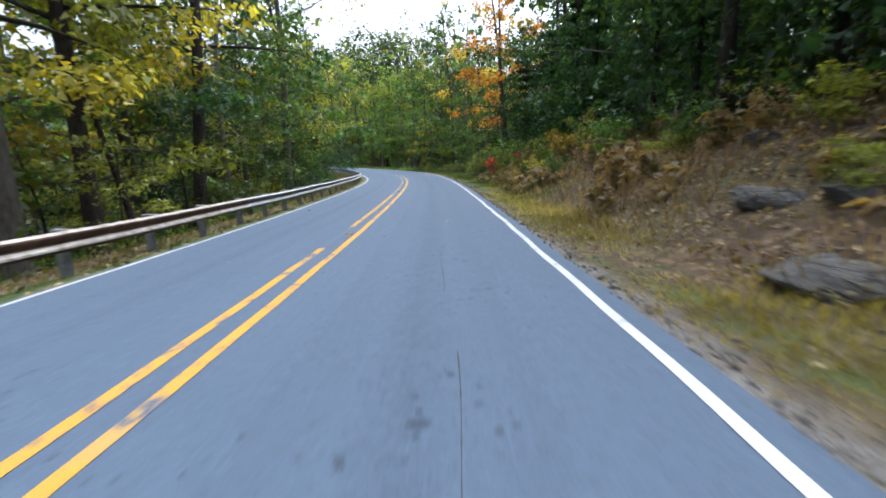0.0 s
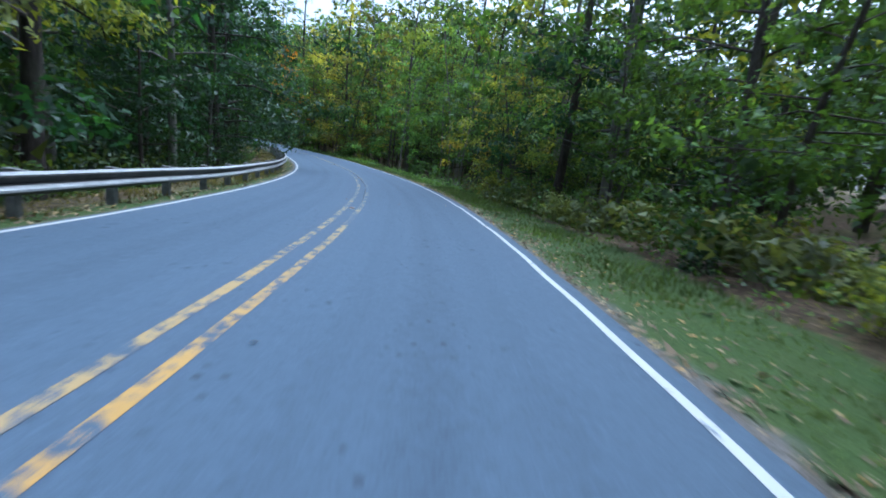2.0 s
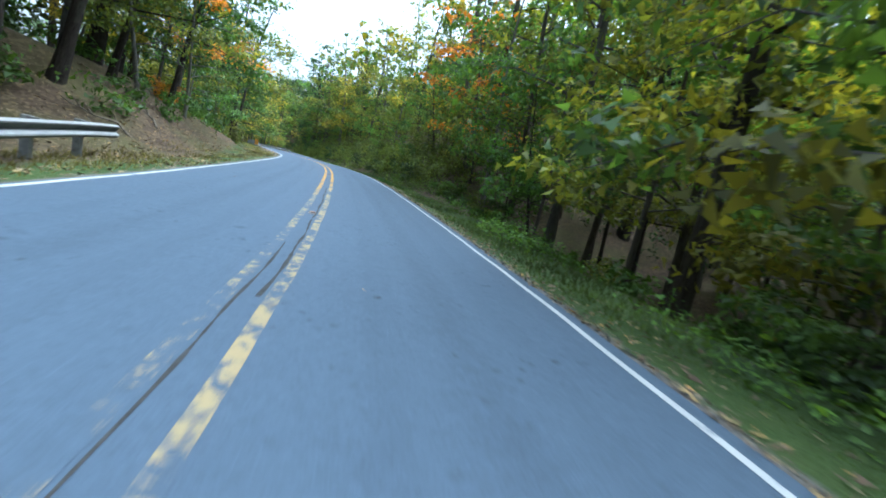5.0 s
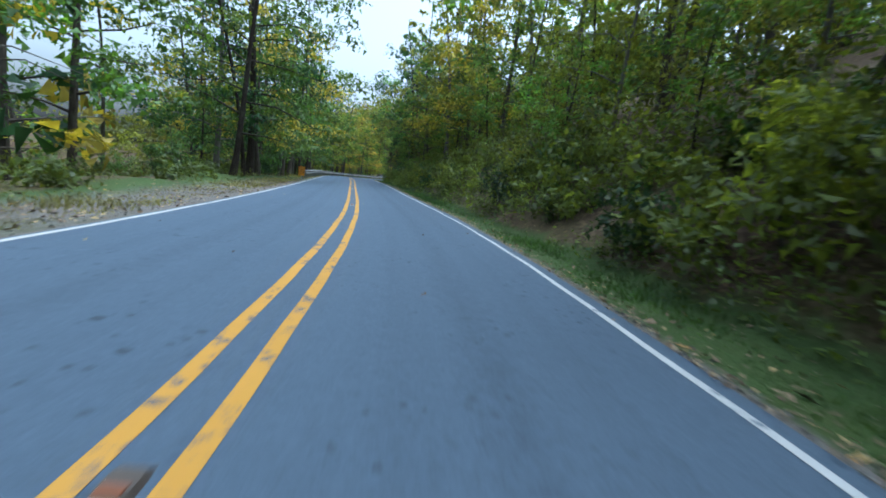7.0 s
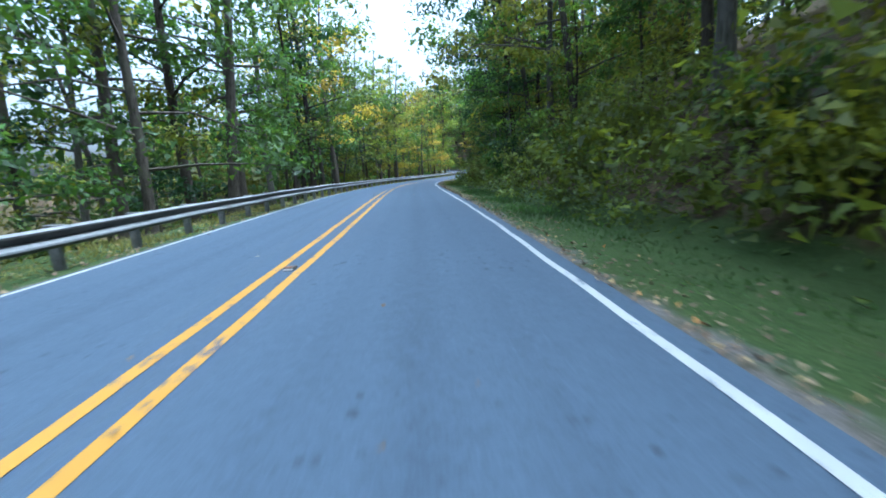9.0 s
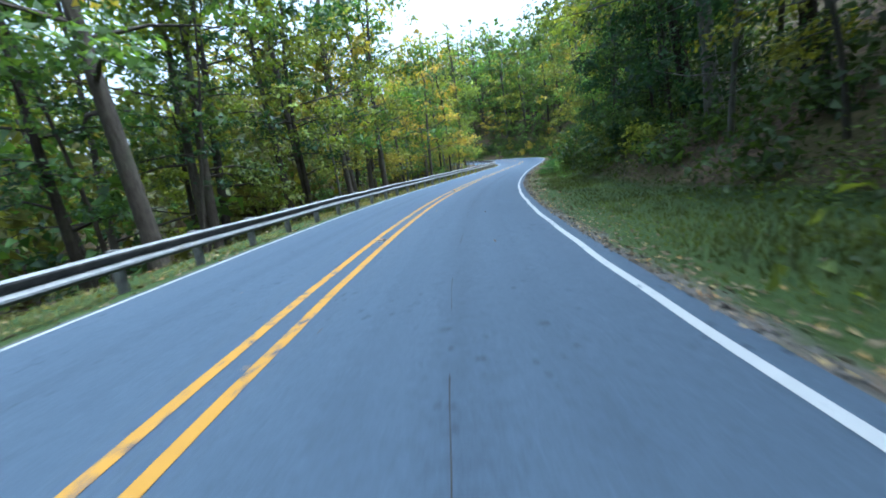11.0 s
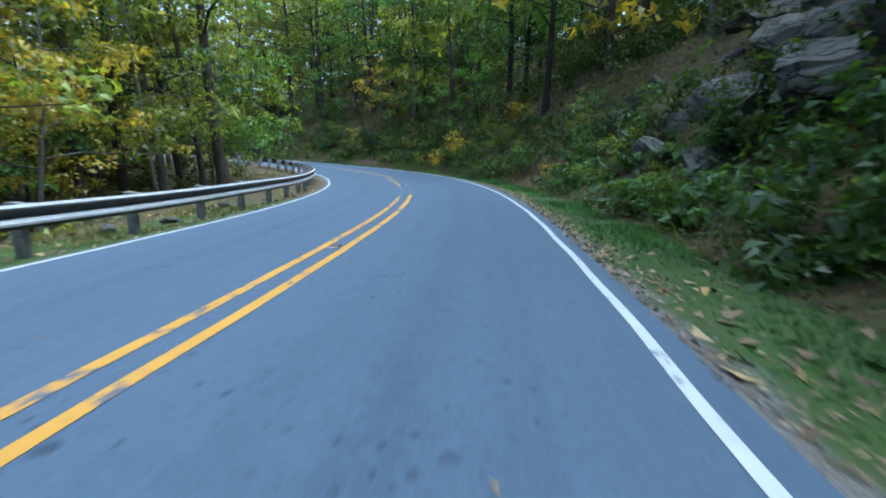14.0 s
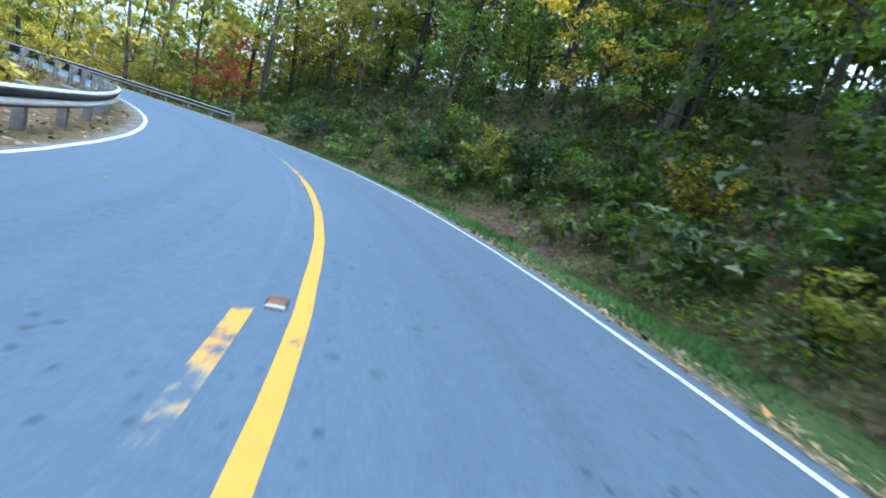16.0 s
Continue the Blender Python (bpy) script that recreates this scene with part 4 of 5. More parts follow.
# trees whose places can be told, and some added for shade and cover
PALE, DARK, MIDB = (0.2, 0.185, 0.16), (0.045, 0.036, 0.03), (0.1, 0.085, 0.07)
for kind, s, u, tint, scale, which, bark, tip in (
        ("TALL", 10.4, -8.4, GOLD, 1.0, 1, DARK, (0, 0)), ("TALL", 32.5, -8.6, GREEN, 0.95, 0, DARK, (0, 0)), ("THIN", 12.5, -8.6, GREEN, 1.0, 1, DARK, (4, 0)),
        # added row: overhanging crowns that keep sky light off the left lane
        ("TALL", 57.5, -7.0, DEEP, 1.0, 3, DARK, (0, 0)), ("TALL", 65, -7.4, DEEP, 0.95, 0, DARK, (0, 0)), ("TALL", 72, -6.9, DEEP, 1.0, 2, DARK, (0, 0)), ("TALL", 79, -7.6, GREEN, 0.95, 3, DARK, (0, 0)),
        ("TALL", 41, -12, GREEN, 1.0, 2, PALE, (2, 3)), ("TALL", 18, -12, LIME, 1.0, 0, MIDB, (0, 0)), ("TALL", 24, -11, GREEN, 0.9, 3, DARK, (0, 0)),
        ("TALL", 58.5, 13.5, LIME, 1.0, 1, PALE, (0, 0)), ("THIN", 72.9, 7.6, GREEN, 0.9, 0, PALE, (0, 0)), ("THIN", 71.8, 11.4, GREEN, 0.8, 1, PALE, (3, 0)), ("THIN", 72.6, 13.0, GREEN, 1.1, 1, PALE, (-4, 0)),
        ("THIN", 69.6, 12.2, GREEN, 1.0, 0, PALE, (-1, 0)), ("THIN", 66.8, 10.4, GREEN, 0.9, 1, PALE, (-3, 0)), ("THIN", 64.8, 9.8, GREEN, 1.05, 0, PALE, (0, 0)), ("TALL", 64, 12.2, GREEN, 1.05, 2, DARK, (-9, 0)), ("TALL", 80, 17, GREEN, 1.0, 0, MIDB, (0, 0)),
        ("SMALL", 54.5, 8.6, LIME, 1.05, 3, MIDB, (-5, 0)), ("SMALL", 61.0, 12.4, FRESH, 1.15, 1, MIDB, (-4, 0)), ("SMALL", 78, 8.6, FRESH, 1.1, 1, MIDB, (-5, 0)), ("SMALL", 82.5, 9.4, FRESH, 1.15, 0, MIDB, (-4, 0)),
        ("SMALL", 88, 8.8, FRESH, 1.0, 2, MIDB, (-4, 0)), ("SMALL", 93, 8.4, LIME, 1.1, 1, MIDB, (-4, 0)), ("SMALL", 98, 8.0, FRESH, 1.0, 0, MIDB, (-4, 0)), ("TALL", 86, 11, FRESH, 1.0, 3, MIDB, (-3, 0)), ("TALL", 94.5, 11.5, LIME, 1.0, 3, MIDB, (-3, 0)), ("TALL", 105, 10, LIME, 0.95, 3, MIDB, (-3, 0)), ("TALL", 112, 9.5, AMBER, 0.9, 2, MIDB, (-3, 0)),
        ("TALL", 83, -11.3, DEEP, 1.0, 1, DARK, (-10, 0)), ("TALL", 78, -9.6, DEEP, 1.0, 1, DARK, (-8, 0)), ("TALL", 91, -10.4, GREEN, 1.0, 1, DARK, (-8, 0)), ("TALL", 70, -10.4, DEEP, 1.0, 3, DARK, (-3, 0)), ("TALL", 62, -10.2, DEEP, 1.0, 2, DARK, (-3, 0)), ("TALL", 118, -10.5, LIME, 1.0, 3, MIDB, (-3, 0)), ("TALL", 107, -11, GREEN, 1.15, 1, DARK, (-9, 0)), ("TALL", 96, -12, GREEN, 1.15, 1, DARK, (-9, 0)), ("TALL", 117, 10.5, GOLD, 1.0, 3, MIDB, (-4, 0)),
        ("TALL", 31.5, 8.6, AMBER, 0.85, 0, MIDB, (-8, 0)), ("TALL", 34.5, 9.2, GOLD, 0.9, 0, MIDB, (-6, 0)),
        ("PINE", 4, 9.4, DEEP, 1.6, 0, DARK, (0, 0)), ("PINE", 7.5, 10.2, DEEP, 1.9, 0, DARK, (0, 0)), ("PINE", 11, 9.4, DEEP, 1.7, 0, DARK, (0, 0)), ("PINE", 14.5, 10, DEEP, 2.0, 0, DARK, (0, 0)), ("PINE", 18, 9.2, DEEP, 1.8, 0, DARK, (0, 0)), ("PINE", 21.5, 9.6, DEEP, 1.9, 0, DARK, (0, 0)), ("PINE", 0.5, 10, DEEP, 1.9, 0, DARK, (0, 0)), ("PINE", 25, 9.4, DEEP, 1.8, 0, DARK, (0, 0)), ("PINE", 28.5, 8.8, DEEP, 1.7, 0, DARK, (0, 0)),
        ("TALL", 163, -7.2, GREEN, 0.95, 3, MIDB, (-4, 0)), ("TALL", 170, -7.4, GREEN, 1.05, 1, MIDB, (-4, 0)), ("TALL", 190, -8.4, GOLD, 1.0, 1, MIDB, (0, 0)), ("TALL", 209, -11, LIME, 1.05, 1, MIDB, (0, 0)), ("TALL", 216.5, -11.5, GREEN, 1.1, 1, MIDB, (0, 0)), ("TALL", 223, -11.5, LIME, 1.1, 1, MIDB, (0, 0)), ("TALL", 229, -12, GREEN, 1.1, 2, MIDB, (0, 0)),
        ("TALL", 146, 10.4, LIME, 0.9, 3, MIDB, (-2, 0)), ("TALL", 153, 9.8, GOLD, 0.95, 3, MIDB, (-2, 0)), ("TALL", 160, 9.6, LIME, 1.0, 2, MIDB, (-4, 0)), ("TALL", 168, 9.2, LIME, 1.0, 3, MIDB, (-4, 0)), ("TALL", 176, 9.4, GREEN, 1.0, 3, MIDB, (-4, 0)),
        # added row: leaning dark crowns that shade the right bank
        ("TALL", 179, 8.8, DEEP, 1.0, 1, DARK, (-6, 0)), ("TALL", 185, 9.4, DEEP, 1.0, 0, DARK, (-7, 0)), ("TALL", 191, 10.4, DEEP, 1.05, 1, DARK, (-7, 0)), ("TALL", 197, 11, DEEP, 1.0, 0, DARK, (-7, 0)), ("TALL", 203, 10, GREEN, 1.0, 1, DARK, (-6, 0)),
        ("TALL", 278.1, -6.9, LIME, 0.9, 1, MIDB, (3, -4)), ("TALL", 274, -12.5, LIME, 1.0, 1, DARK, (0, -4)), ("THIN", 279.2, -7.6, LIME, 1.2, 1, MIDB, (0, -4)),
        ("TALL", 100, 12, GREEN, 0.9, 3, MIDB, (0, 0)), ("TALL", 43, 10, GREEN, 0.8, 3, MIDB, (-3, 0)), ("SMALL", 40, 8.2, GREEN, 1.0, 3, MIDB, (-6, 0)), ("TALL", 30, 12.5, DEEP, 1.0, 3, DARK, (0, 0)), ("TALL", 25, 11, DEEP, 1.0, 2, DARK, (0, 0)), ("TALL", 34, 13.5, DEEP, 1.0, 3, DARK, (0, 0)), ("SMALL", 46, 8.4, GREEN, 1.0, 0, MIDB, (-4, 0)), ("TALL", 46.5, 13, GREEN, 1.0, 0, MIDB, (0, 0)), ("SMALL", 27, 10, DEEP, 1.1, 1, DARK, (0, 0)), ("SMALL", 33, 10.8, DEEP, 1.1, 0, DARK, (0, 0)), ("TALL", 60, 10.5, GOLD, 0.7, 2, MIDB, (0, 0)), ("TALL", 196, -9.2, GREEN, 1.2, 1, MIDB, (0, 0)), ("TALL", 176, -9.4, GREEN, 1.1, 1, MIDB, (0, 0)), ("TALL", 166, -10, LIME, 1.05, 1, MIDB, (0, 0)),
        ("TALL", 49.5, 10.5, GREEN, 0.95, 1, PALE, (0, 0)),
        ("TALL", 99, -8.2, GREEN, 0.9, 0, DARK, (-9, 0)), ("TALL", 104, -9.0, LIME, 0.9, 2, DARK, (-10, 0)), ("TALL", 109, -8.4, GREEN, 0.85, 2, DARK, (-8, 0)), ("TALL", 114, -9.5, AMBER, 0.8, 0, MIDB, (-5, 0)),
        ("TALL", 143.8, -7.2, GREEN, 1.0, 3, DARK, (-9, 3)), ("THIN", 146.9, -7.3, LIME, 1.2, 1, DARK, (4, 0)), ("SMALL", 145.5, -9.5, GREEN, 1.0, 0, DARK, (0, 0)), ("SMALL", 154.5, -8.4, GREEN, 1.1, 1, DARK, (0, 0)),
        ("TALL", 148.8, -7.4, GREEN, 1.0, 1, DARK, (0, 0)), ("TALL", 150.8, -7.2, GOLD, 0.9, 3, MIDB, (3, 0)), ("TALL", 158, -9, GREEN, 0.9, 3, MIDB, (0, 0)),
        ("TALL", 182.9, -6.9, GREEN, 1.0, 1, DARK, (0, 0)), ("TALL", 184.6, -8.2, GREEN, 0.95, 0, DARK, (0, 0)), ("THIN", 180.8, -7.6, LIME, 1.3, 1, DARK, (2, 0)), ("THIN", 187.5, -9.5, LIME, 1.3, 1, DARK, (0, 0)), ("TALL", 207.5, -10, LIME, 0.9, 0, DARK, (0, 0)), ("TALL", 214, -10.5, LIME, 0.95, 1, MIDB, (0, 0)), ("TALL", 201.6, -12.2, LIME, 1.0, 1, MIDB, (0, 0)), ("TALL", 203.9, -15.0, LIME, 0.9, 0, DARK, (0, 0)),
        ("TALL", 196.2, -12.6, GREEN, 1.0, 0, DARK, (0, 0)), ("TALL", 226.7, -14.5, GOLD, 1.0, 1, MIDB, (0, 0)), ("TALL", 220.2, -11.8, GOLD, 1.0, 1, MIDB, (0, 0)),
        ("TALL", 232.2, -9.6, GOLD, 0.95, 0, MIDB, (0, 0)), ("TALL", 237, -12, LIME, 0.9, 1, MIDB, (0, 0)), ("THIN", 239.8, -10.6, LIME, 1.2, 1, DARK, (0, 0)), ("THIN", 240.3, -9.4, GREEN, 1.2, 1, DARK, (0, 0)),
        ("TALL", 256.0, -7.7, LIME, 1.0, 1, MIDB, (2, 4)), ("THIN", 257.7, -8.8, LIME, 1.2, 1, MIDB, (0, 0)), ("TALL", 255.7, -11.6, GREEN, 1.0, 0, DARK, (0, 0)), ("TALL", 262, -10, LIME, 0.9, 0, MIDB, (4, 6)),
        ("TALL", 261.8, 12.4, GREEN, 0.85, 0, DARK, (0, 0)), ("TALL", 255.5, 14.0, GREEN, 0.9, 1, MIDB, (0, 0)), ("TALL", 272, 12, GREEN, 0.9, 1, PALE, (3, 0)), ("TALL", 277, 13.5, GREEN, 0.9, 0, MIDB, (-3, 0)),
        ("SMALL", 257.5, 6.9, LIME, 0.4, 2, MIDB, (0, 0)), ("SMALL", 251, 7.4, LIME, 0.35, 0, MIDB, (0, 0)),
        ("BUSH", 22.7, 6.1, FRESH, 0.95, 1, MIDB, (0, 0)), ("BUSH", 23.8, 6.5, LIME, 0.95, 3, MIDB, (0, 0)), ("BUSH", 17.2, 6.8, LIME, 0.7, 1, MIDB, (0, 0)), ("BUSH", 14.6, 6.9, GOLD, 0.65, 3, MIDB, (0, 0)), ("BUSH", 10.2, 6.8, FRESH, 0.7, 3, MIDB, (0, 0)), ("BUSH", 6.6, 5.2, RED, 0.3, 2, MIDB, (0, 0)), ("BUSH", 253.4, 5.9, FRESH, 0.75, 1, MIDB, (0, 0)), ("BUSH", 12.3, 7.0, LIME, 0.7, 1, MIDB, (0, 0)), ("BUSH", 7.6, 7.1, GREEN, 0.6, 1, MIDB, (0, 0)), ("BUSH", 4.4, 7.3, LIME, 0.5, 3, MIDB, (0, 0)), ("BUSH", 21.4, 6.9, GREEN, 1.1, 0, MIDB, (0, 0)), ("BUSH", 19.6, 6.3, RED, 0.9, 0, MIDB, (0, 0)), ("BUSH", 20.4, 6.9, RED, 0.8, 2, MIDB, (0, 0)), ("BUSH", 232.6, 5.9, LIME, 0.8, 1, MIDB, (0, 0)), ("BUSH", 233.6, 6.6, LIME, 0.8, 3, MIDB, (0, 0)), ("BUSH", 236.5, 6.3, GREEN, 0.7, 0, MIDB, (0, 0)), ("BUSH", 239.5, 6.4, GREEN, 0.8, 3, MIDB, (0, 0)), ("BUSH", 261.5, 6.4, GOLD, 0.9, 1, MIDB, (0, 0)), ("PINE", 28.5, 6.6, DEEP, 0.75, 0, DARK, (0, 0)), ("PINE", 30.5, 9.5, DEEP, 1.2, 0, DARK, (0, 0)), ("SMALL", 293.6, 7.0, RED, 0.8, 0, MIDB, (0, 0)),
        ("SMALL", 8.6, -6.2, LIME, 0.62, 2, DARK, (0, 0)), ("SMALL", 6.9, 8.3, LIME, 0.3, 2, MIDB, (0, 0)), ("SMALL", 33, -7.6, GREEN, 0.6, 2, DARK, (0, 0))):
    plant(kind, s, u, tint, scale, which, bark, None, tip)

# the forest on both sides
rng = np.random.default_rng(41)
taken = []
far_trees = {}


def room_for(s, u, gap, road_gap):
    q = place(s, u)
    if not clear_of_road(s, u, road_gap):
        return False
    for p in taken:
        if (p[0] - q[0]) ** 2 + (p[1] - q[1]) ** 2 < gap * gap:
            return False
    taken.append((q[0], q[1]))
    return True


def scatter(count, kind, s_range, u_range, gap, road_gap, scales, power=1.0, tint=None, tips=4.0):
    made = tries = 0
    while made < count and tries < count * 12:
        tries += 1
        s = rng.uniform(*s_range)
        a, b = u_range
        u = a + (b - a) * rng.uniform() ** power
        if 22 < s < 50 and 5.5 < u < 15 and kind != "BUSH":
            continue
        if not room_for(s, u, gap, road_gap):
            continue
        k = kind if isinstance(kind, str) else choose(kind)
        if k != "BUSH" and 59 < s < 77 and 5 < u < 14:
            u += 10  # open, shaded floor below the high crowns
        if k == "FAR":
            far_trees.setdefault((tint_at(s, u), s > 115), []).append((s, u, rng.integers(3), rng.uniform(*scales), rng.uniform(0, 6.28)))
            made += 1
            continue
        plant(k, s, u, tint_at(s, u) if tint is None else (choose(tint) if isinstance(tint[0], tuple) and len(tint[0]) == 2 else tint), rng.uniform(*scales), None, None, None, (rng.uniform(-tips, tips * 0.3), rng.uniform(-tips, tips)))
        made += 1


for side in (-1, 1):
    # edge of the wood
    for s0, s1, n, a, b in ((-14, 40, 10, 9.5, 16), (40, 92, 12, 9.0, 16), (92, 150, 11, 8.5, 16), (150, 240, 18, 8.5, 17), (240, 300, 14, 9.5, 17)):
        scatter(n if side > 0 or not 92 <= s0 < 240 else int(n * 0.6), (("TALL", 5), ("THIN", 2)), (s0, s1), (side * a, side * b), 3.0, 8.0, (0.8, 1.1))
    # deeper in
    for s0, s1, n in ((-14, 40, 34), (40, 92, 38), (92, 150, 34), (150, 240, 42), (240, 335, 42)):
        scatter(n if side > 0 else int(n * (0.4 if 90 < s0 < 239 else 0.9)), "FAR", (s0, s1), (side * (17 if s0 == 40 else 11.5 if side > 0 else 14), side * 44), 3.0, 10.5, (0.8, 1.15), 1.25)
# trees whose crowns hang over the road
scatter(9, "TALL", (38, 95), (-7.2, -9.5), 3.0, 7.0, (0.8, 1.0))
scatter(6, "TALL", (68, 112), (7.6, 10.5), 3.4, 7.2, (0.8, 1.05))
scatter(7, "TALL", (-4, 36), (9, 12), 3.4, 8.0, (0.8, 1.05), 1.0, DEEP)
scatter(10, "TALL", (112, 216), (9.0, 12), 4.0, 8.0, (0.85, 1.1))
scatter(16, "TALL", (64, 116), (10, 26), 3.4, 8.0, (1.1, 1.4))
scatter(8, "TALL", (70, 118), (-9, -20), 3.4, 8.0, (1.1, 1.35))
# next two rows added: crowns that block overhead light on wood and bank
scatter(8, "TALL", (48, 82), (10, 15), 3.0, 8.0, (0.9, 1.05))
scatter(6, "TALL", (258, 296), (11, 16), 3.0, 8.0, (0.9, 1.1))
scatter(3, "TALL", (160, 178), (-9, -20), 3.4, 8.0, (1.0, 1.25))
scatter(12, "TALL", (262, 302), (12, 28), 3.2, 9.0, (1.0, 1.3))
scatter(9, "TALL", (262, 300), (-8.5, -18), 3.2, 8.0, (0.9, 1.2))
scatter(12, "TALL", (4, 62), (-7.4, -10.5), 3.2, 7.0, (0.9, 1.2), 1.0, ((GREEN, 5), (LIME, 3), (DEEP, 3)))
scatter(4, "TALL", (216, 262), (8.5, 12), 3.4, 8.0, (0.9, 1.1))
scatter(5, "TALL", (186, 214), (-8, -14), 3.2, 7.5, (0.9, 1.1))
scatter(9, (("TALL", 1), ("SMALL", 1)), (296, 336), (9, 24), 2.6, 8.0, (1.0, 1.25))
# lower trees that fill the wall of leaves
for s0, s1, n, a, b in ((-10, 30, 9, 10.5, 15), (28, 60, 12, 8.5, 13), (60, 100, 10, 14, 22), (100, 120, 8, 7.5, 12), (112, 216, 36, 7.8, 12.5), (214, 242, 12, 7.4, 12), (240, 262, 8, 11, 18), (256, 290, 12, 9, 15)):
    scatter(n, "SMALL", (s0, s1), (a, b), 1.7, 7.0, (0.7, 1.15), 1.0, None, 8)
for s0, s1, n, a, b in ((-10, 45, 16, -7.2, -14), (45, 92, 16, -7.2, -14), (98, 122, 8, -7.5, -13), (152, 240, 6, -10.0, -17), (240, 300, 10, -8, -16)):
    scatter(n, "SMALL", (s0, s1), (a, b), 1.9, 6.3, (0.7, 1.15), 1.0, None, 8)
scatter(22, "FAR", (248, 292), (13, 40), 2.6, 10.0, (0.8, 1.1), 1.2)
scatter(22, "FAR", (-14, 42), (11.5, 30), 2.6, 10.0, (0.8, 1.1), 1.2, None)
# the wood beyond the hairpin
scatter(30, "FAR", (284, 338), (10, 40), 3.4, 9.0, (0.7, 1.05), 0.9)
scatter(10, (("SMALL", 2), ("TALL", 1)), (288, 336), (8, 16), 2.2, 7.0, (0.8, 1.0))
scatter(12, "FAR", (300, 336), (-9, -24), 3.4, 9.0, (0.7, 1.0))

# trees too far in to count, joined by colour
for (tint, late), spots in far_trees.items():
    woods, crowns = [], []
    for s, u, w, k, turn in spots:
        wv, wf, lv, lf = FAR[w]
        q = place(s, u, -0.3)
        c, d = math.cos(turn), math.sin(turn)
        spin = np.array([[c, -d, 0], [d, c, 0], [0, 0, 1]]) * k
        woods.append((wv @ spin.T + q, wf))
        crowns.append((lv @ spin.T + q, lf))
    wv, wf = join(woods)
    lv, lf = join(crowns)
    me = mesh_of("deep_wood", np.concatenate([lv, wv]), np.concatenate([lf, wf + len(lv)]), M["leaf"])
    me.materials.append(M["far_bark"])
    me.polygons.foreach_set("material_index", np.r_[np.zeros(len(lf), np.int32), np.ones(len(wf), np.int32)])
    ob = tagged(new("deep_wood", me), f"dense {HUE[tint]} trees deeper in the forest", "wood", kind="stuff")
    ob.color = (*tint, 1)

# brush along the banks
rng = np.random.default_rng(52)
taken = []
for s0, s1, n, a, b, tint, scales in ((-3, 5, 9, 5.4, 8.5, ((DRY, 4), (GREEN, 2), (LIME, 1)), (0.25, 0.5)), (5, 20, 26, 5.4, 9.0, ((DRY, 1.5), (LIME, 3), (GREEN, 3), (GOLD, 1)), (0.3, 0.6)), (20, 31, 14, 5.6, 9.5, ((LIME, 4), (GREEN, 3), (RED, 1), (GOLD, 1)), (0.5, 1.0)), (31, 60, 18, 6.0, 9.0, ((GREEN, 5), (DEEP, 3), (LIME, 2)), (0.5, 1.0)),
                                      (60, 108, 16, 6.0, 8.5, ((GREEN, 4), (LIME, 2)), (0.4, 0.9)), (112, 184, 56, 5.2, 8.2, ((GREEN, 5), (DEEP, 2), (LIME, 3)), (0.6, 1.2)), (186, 218, 24, 6.4, 9.5, ((GREEN, 6), (DEEP, 3), (LIME, 2)), (0.7, 1.2)), (204, 224, 18, 5.7, 8.5, ((GREEN, 5), (LIME, 3), (DEEP, 1)), (0.7, 1.2)), (216, 240, 18, 5.2, 10, ((DRY, 2), (LIME, 3), (GREEN, 3), (GOLD, 1)), (0.5, 0.9)),
                                      (238, 258, 30, 5.2, 8.6, ((GREEN, 4), (LIME, 3), (DRY, 2), (GOLD, 0.8)), (0.35, 0.8)), (256, 292, 48, 5.2, 9.5, ((GREEN, 5), (DEEP, 2), (LIME, 3), (DRY, 0.6), (GOLD, 0.6)), (0.5, 1.0))):
    scatter(n, "BUSH", (s0, s1), (a, b), 0.6, 4.95, scales, 0.9, tint, 10)
for s0, s1, n, a, b in ((-6, 92, 17, -5.4, -8), (96, 122, 6, -6.2, -9), (122, 152, 6, -8.2, -11), (152, 240, 12, -5.6, -8), (240, 330, 8, -5.6, -9)):
    scatter(n, "BUSH", (s0, s1), (a, b), 0.6, 5.0, (0.5, 1.0), 0.9, None, 10)


def clumps(name, seed, n, s_range, u_range, tall, wide, per, size, col, label, lift=0.45):
    """Leafy clumps too many to count, as one mass."""
    r = np.random.default_rng(seed)
    s, u = r.uniform(*s_range, n), r.uniform(min(u_range), max(u_range), n)
    middles, radii = [], []
    for q in place(s, u):
        h, w = r.uniform(*tall), r.uniform(*wide)
        for _ in range(5):
            middles.append(q + [r.normal(0, 0.5) * w, r.normal(0, 0.5) * w, h * (lift + r.uniform(-0.42, 0.42))])
            radii.append(r.uniform(0.35, 0.65) * (w + h * 0.35) * 0.75)
    at, facing, _ = tufts(r, np.array(middles), radii, np.full(len(middles), per // 5), 0.7)
    v, f = leaves(r, at, size, 0.5, 0.0, facing)
    ob = tagged(new(name, mesh_of(name, v, f, M["leaf"])), label, "undergrowth" if size < 0.45 else "wood", kind="stuff")
    ob.color = (*col, 1)


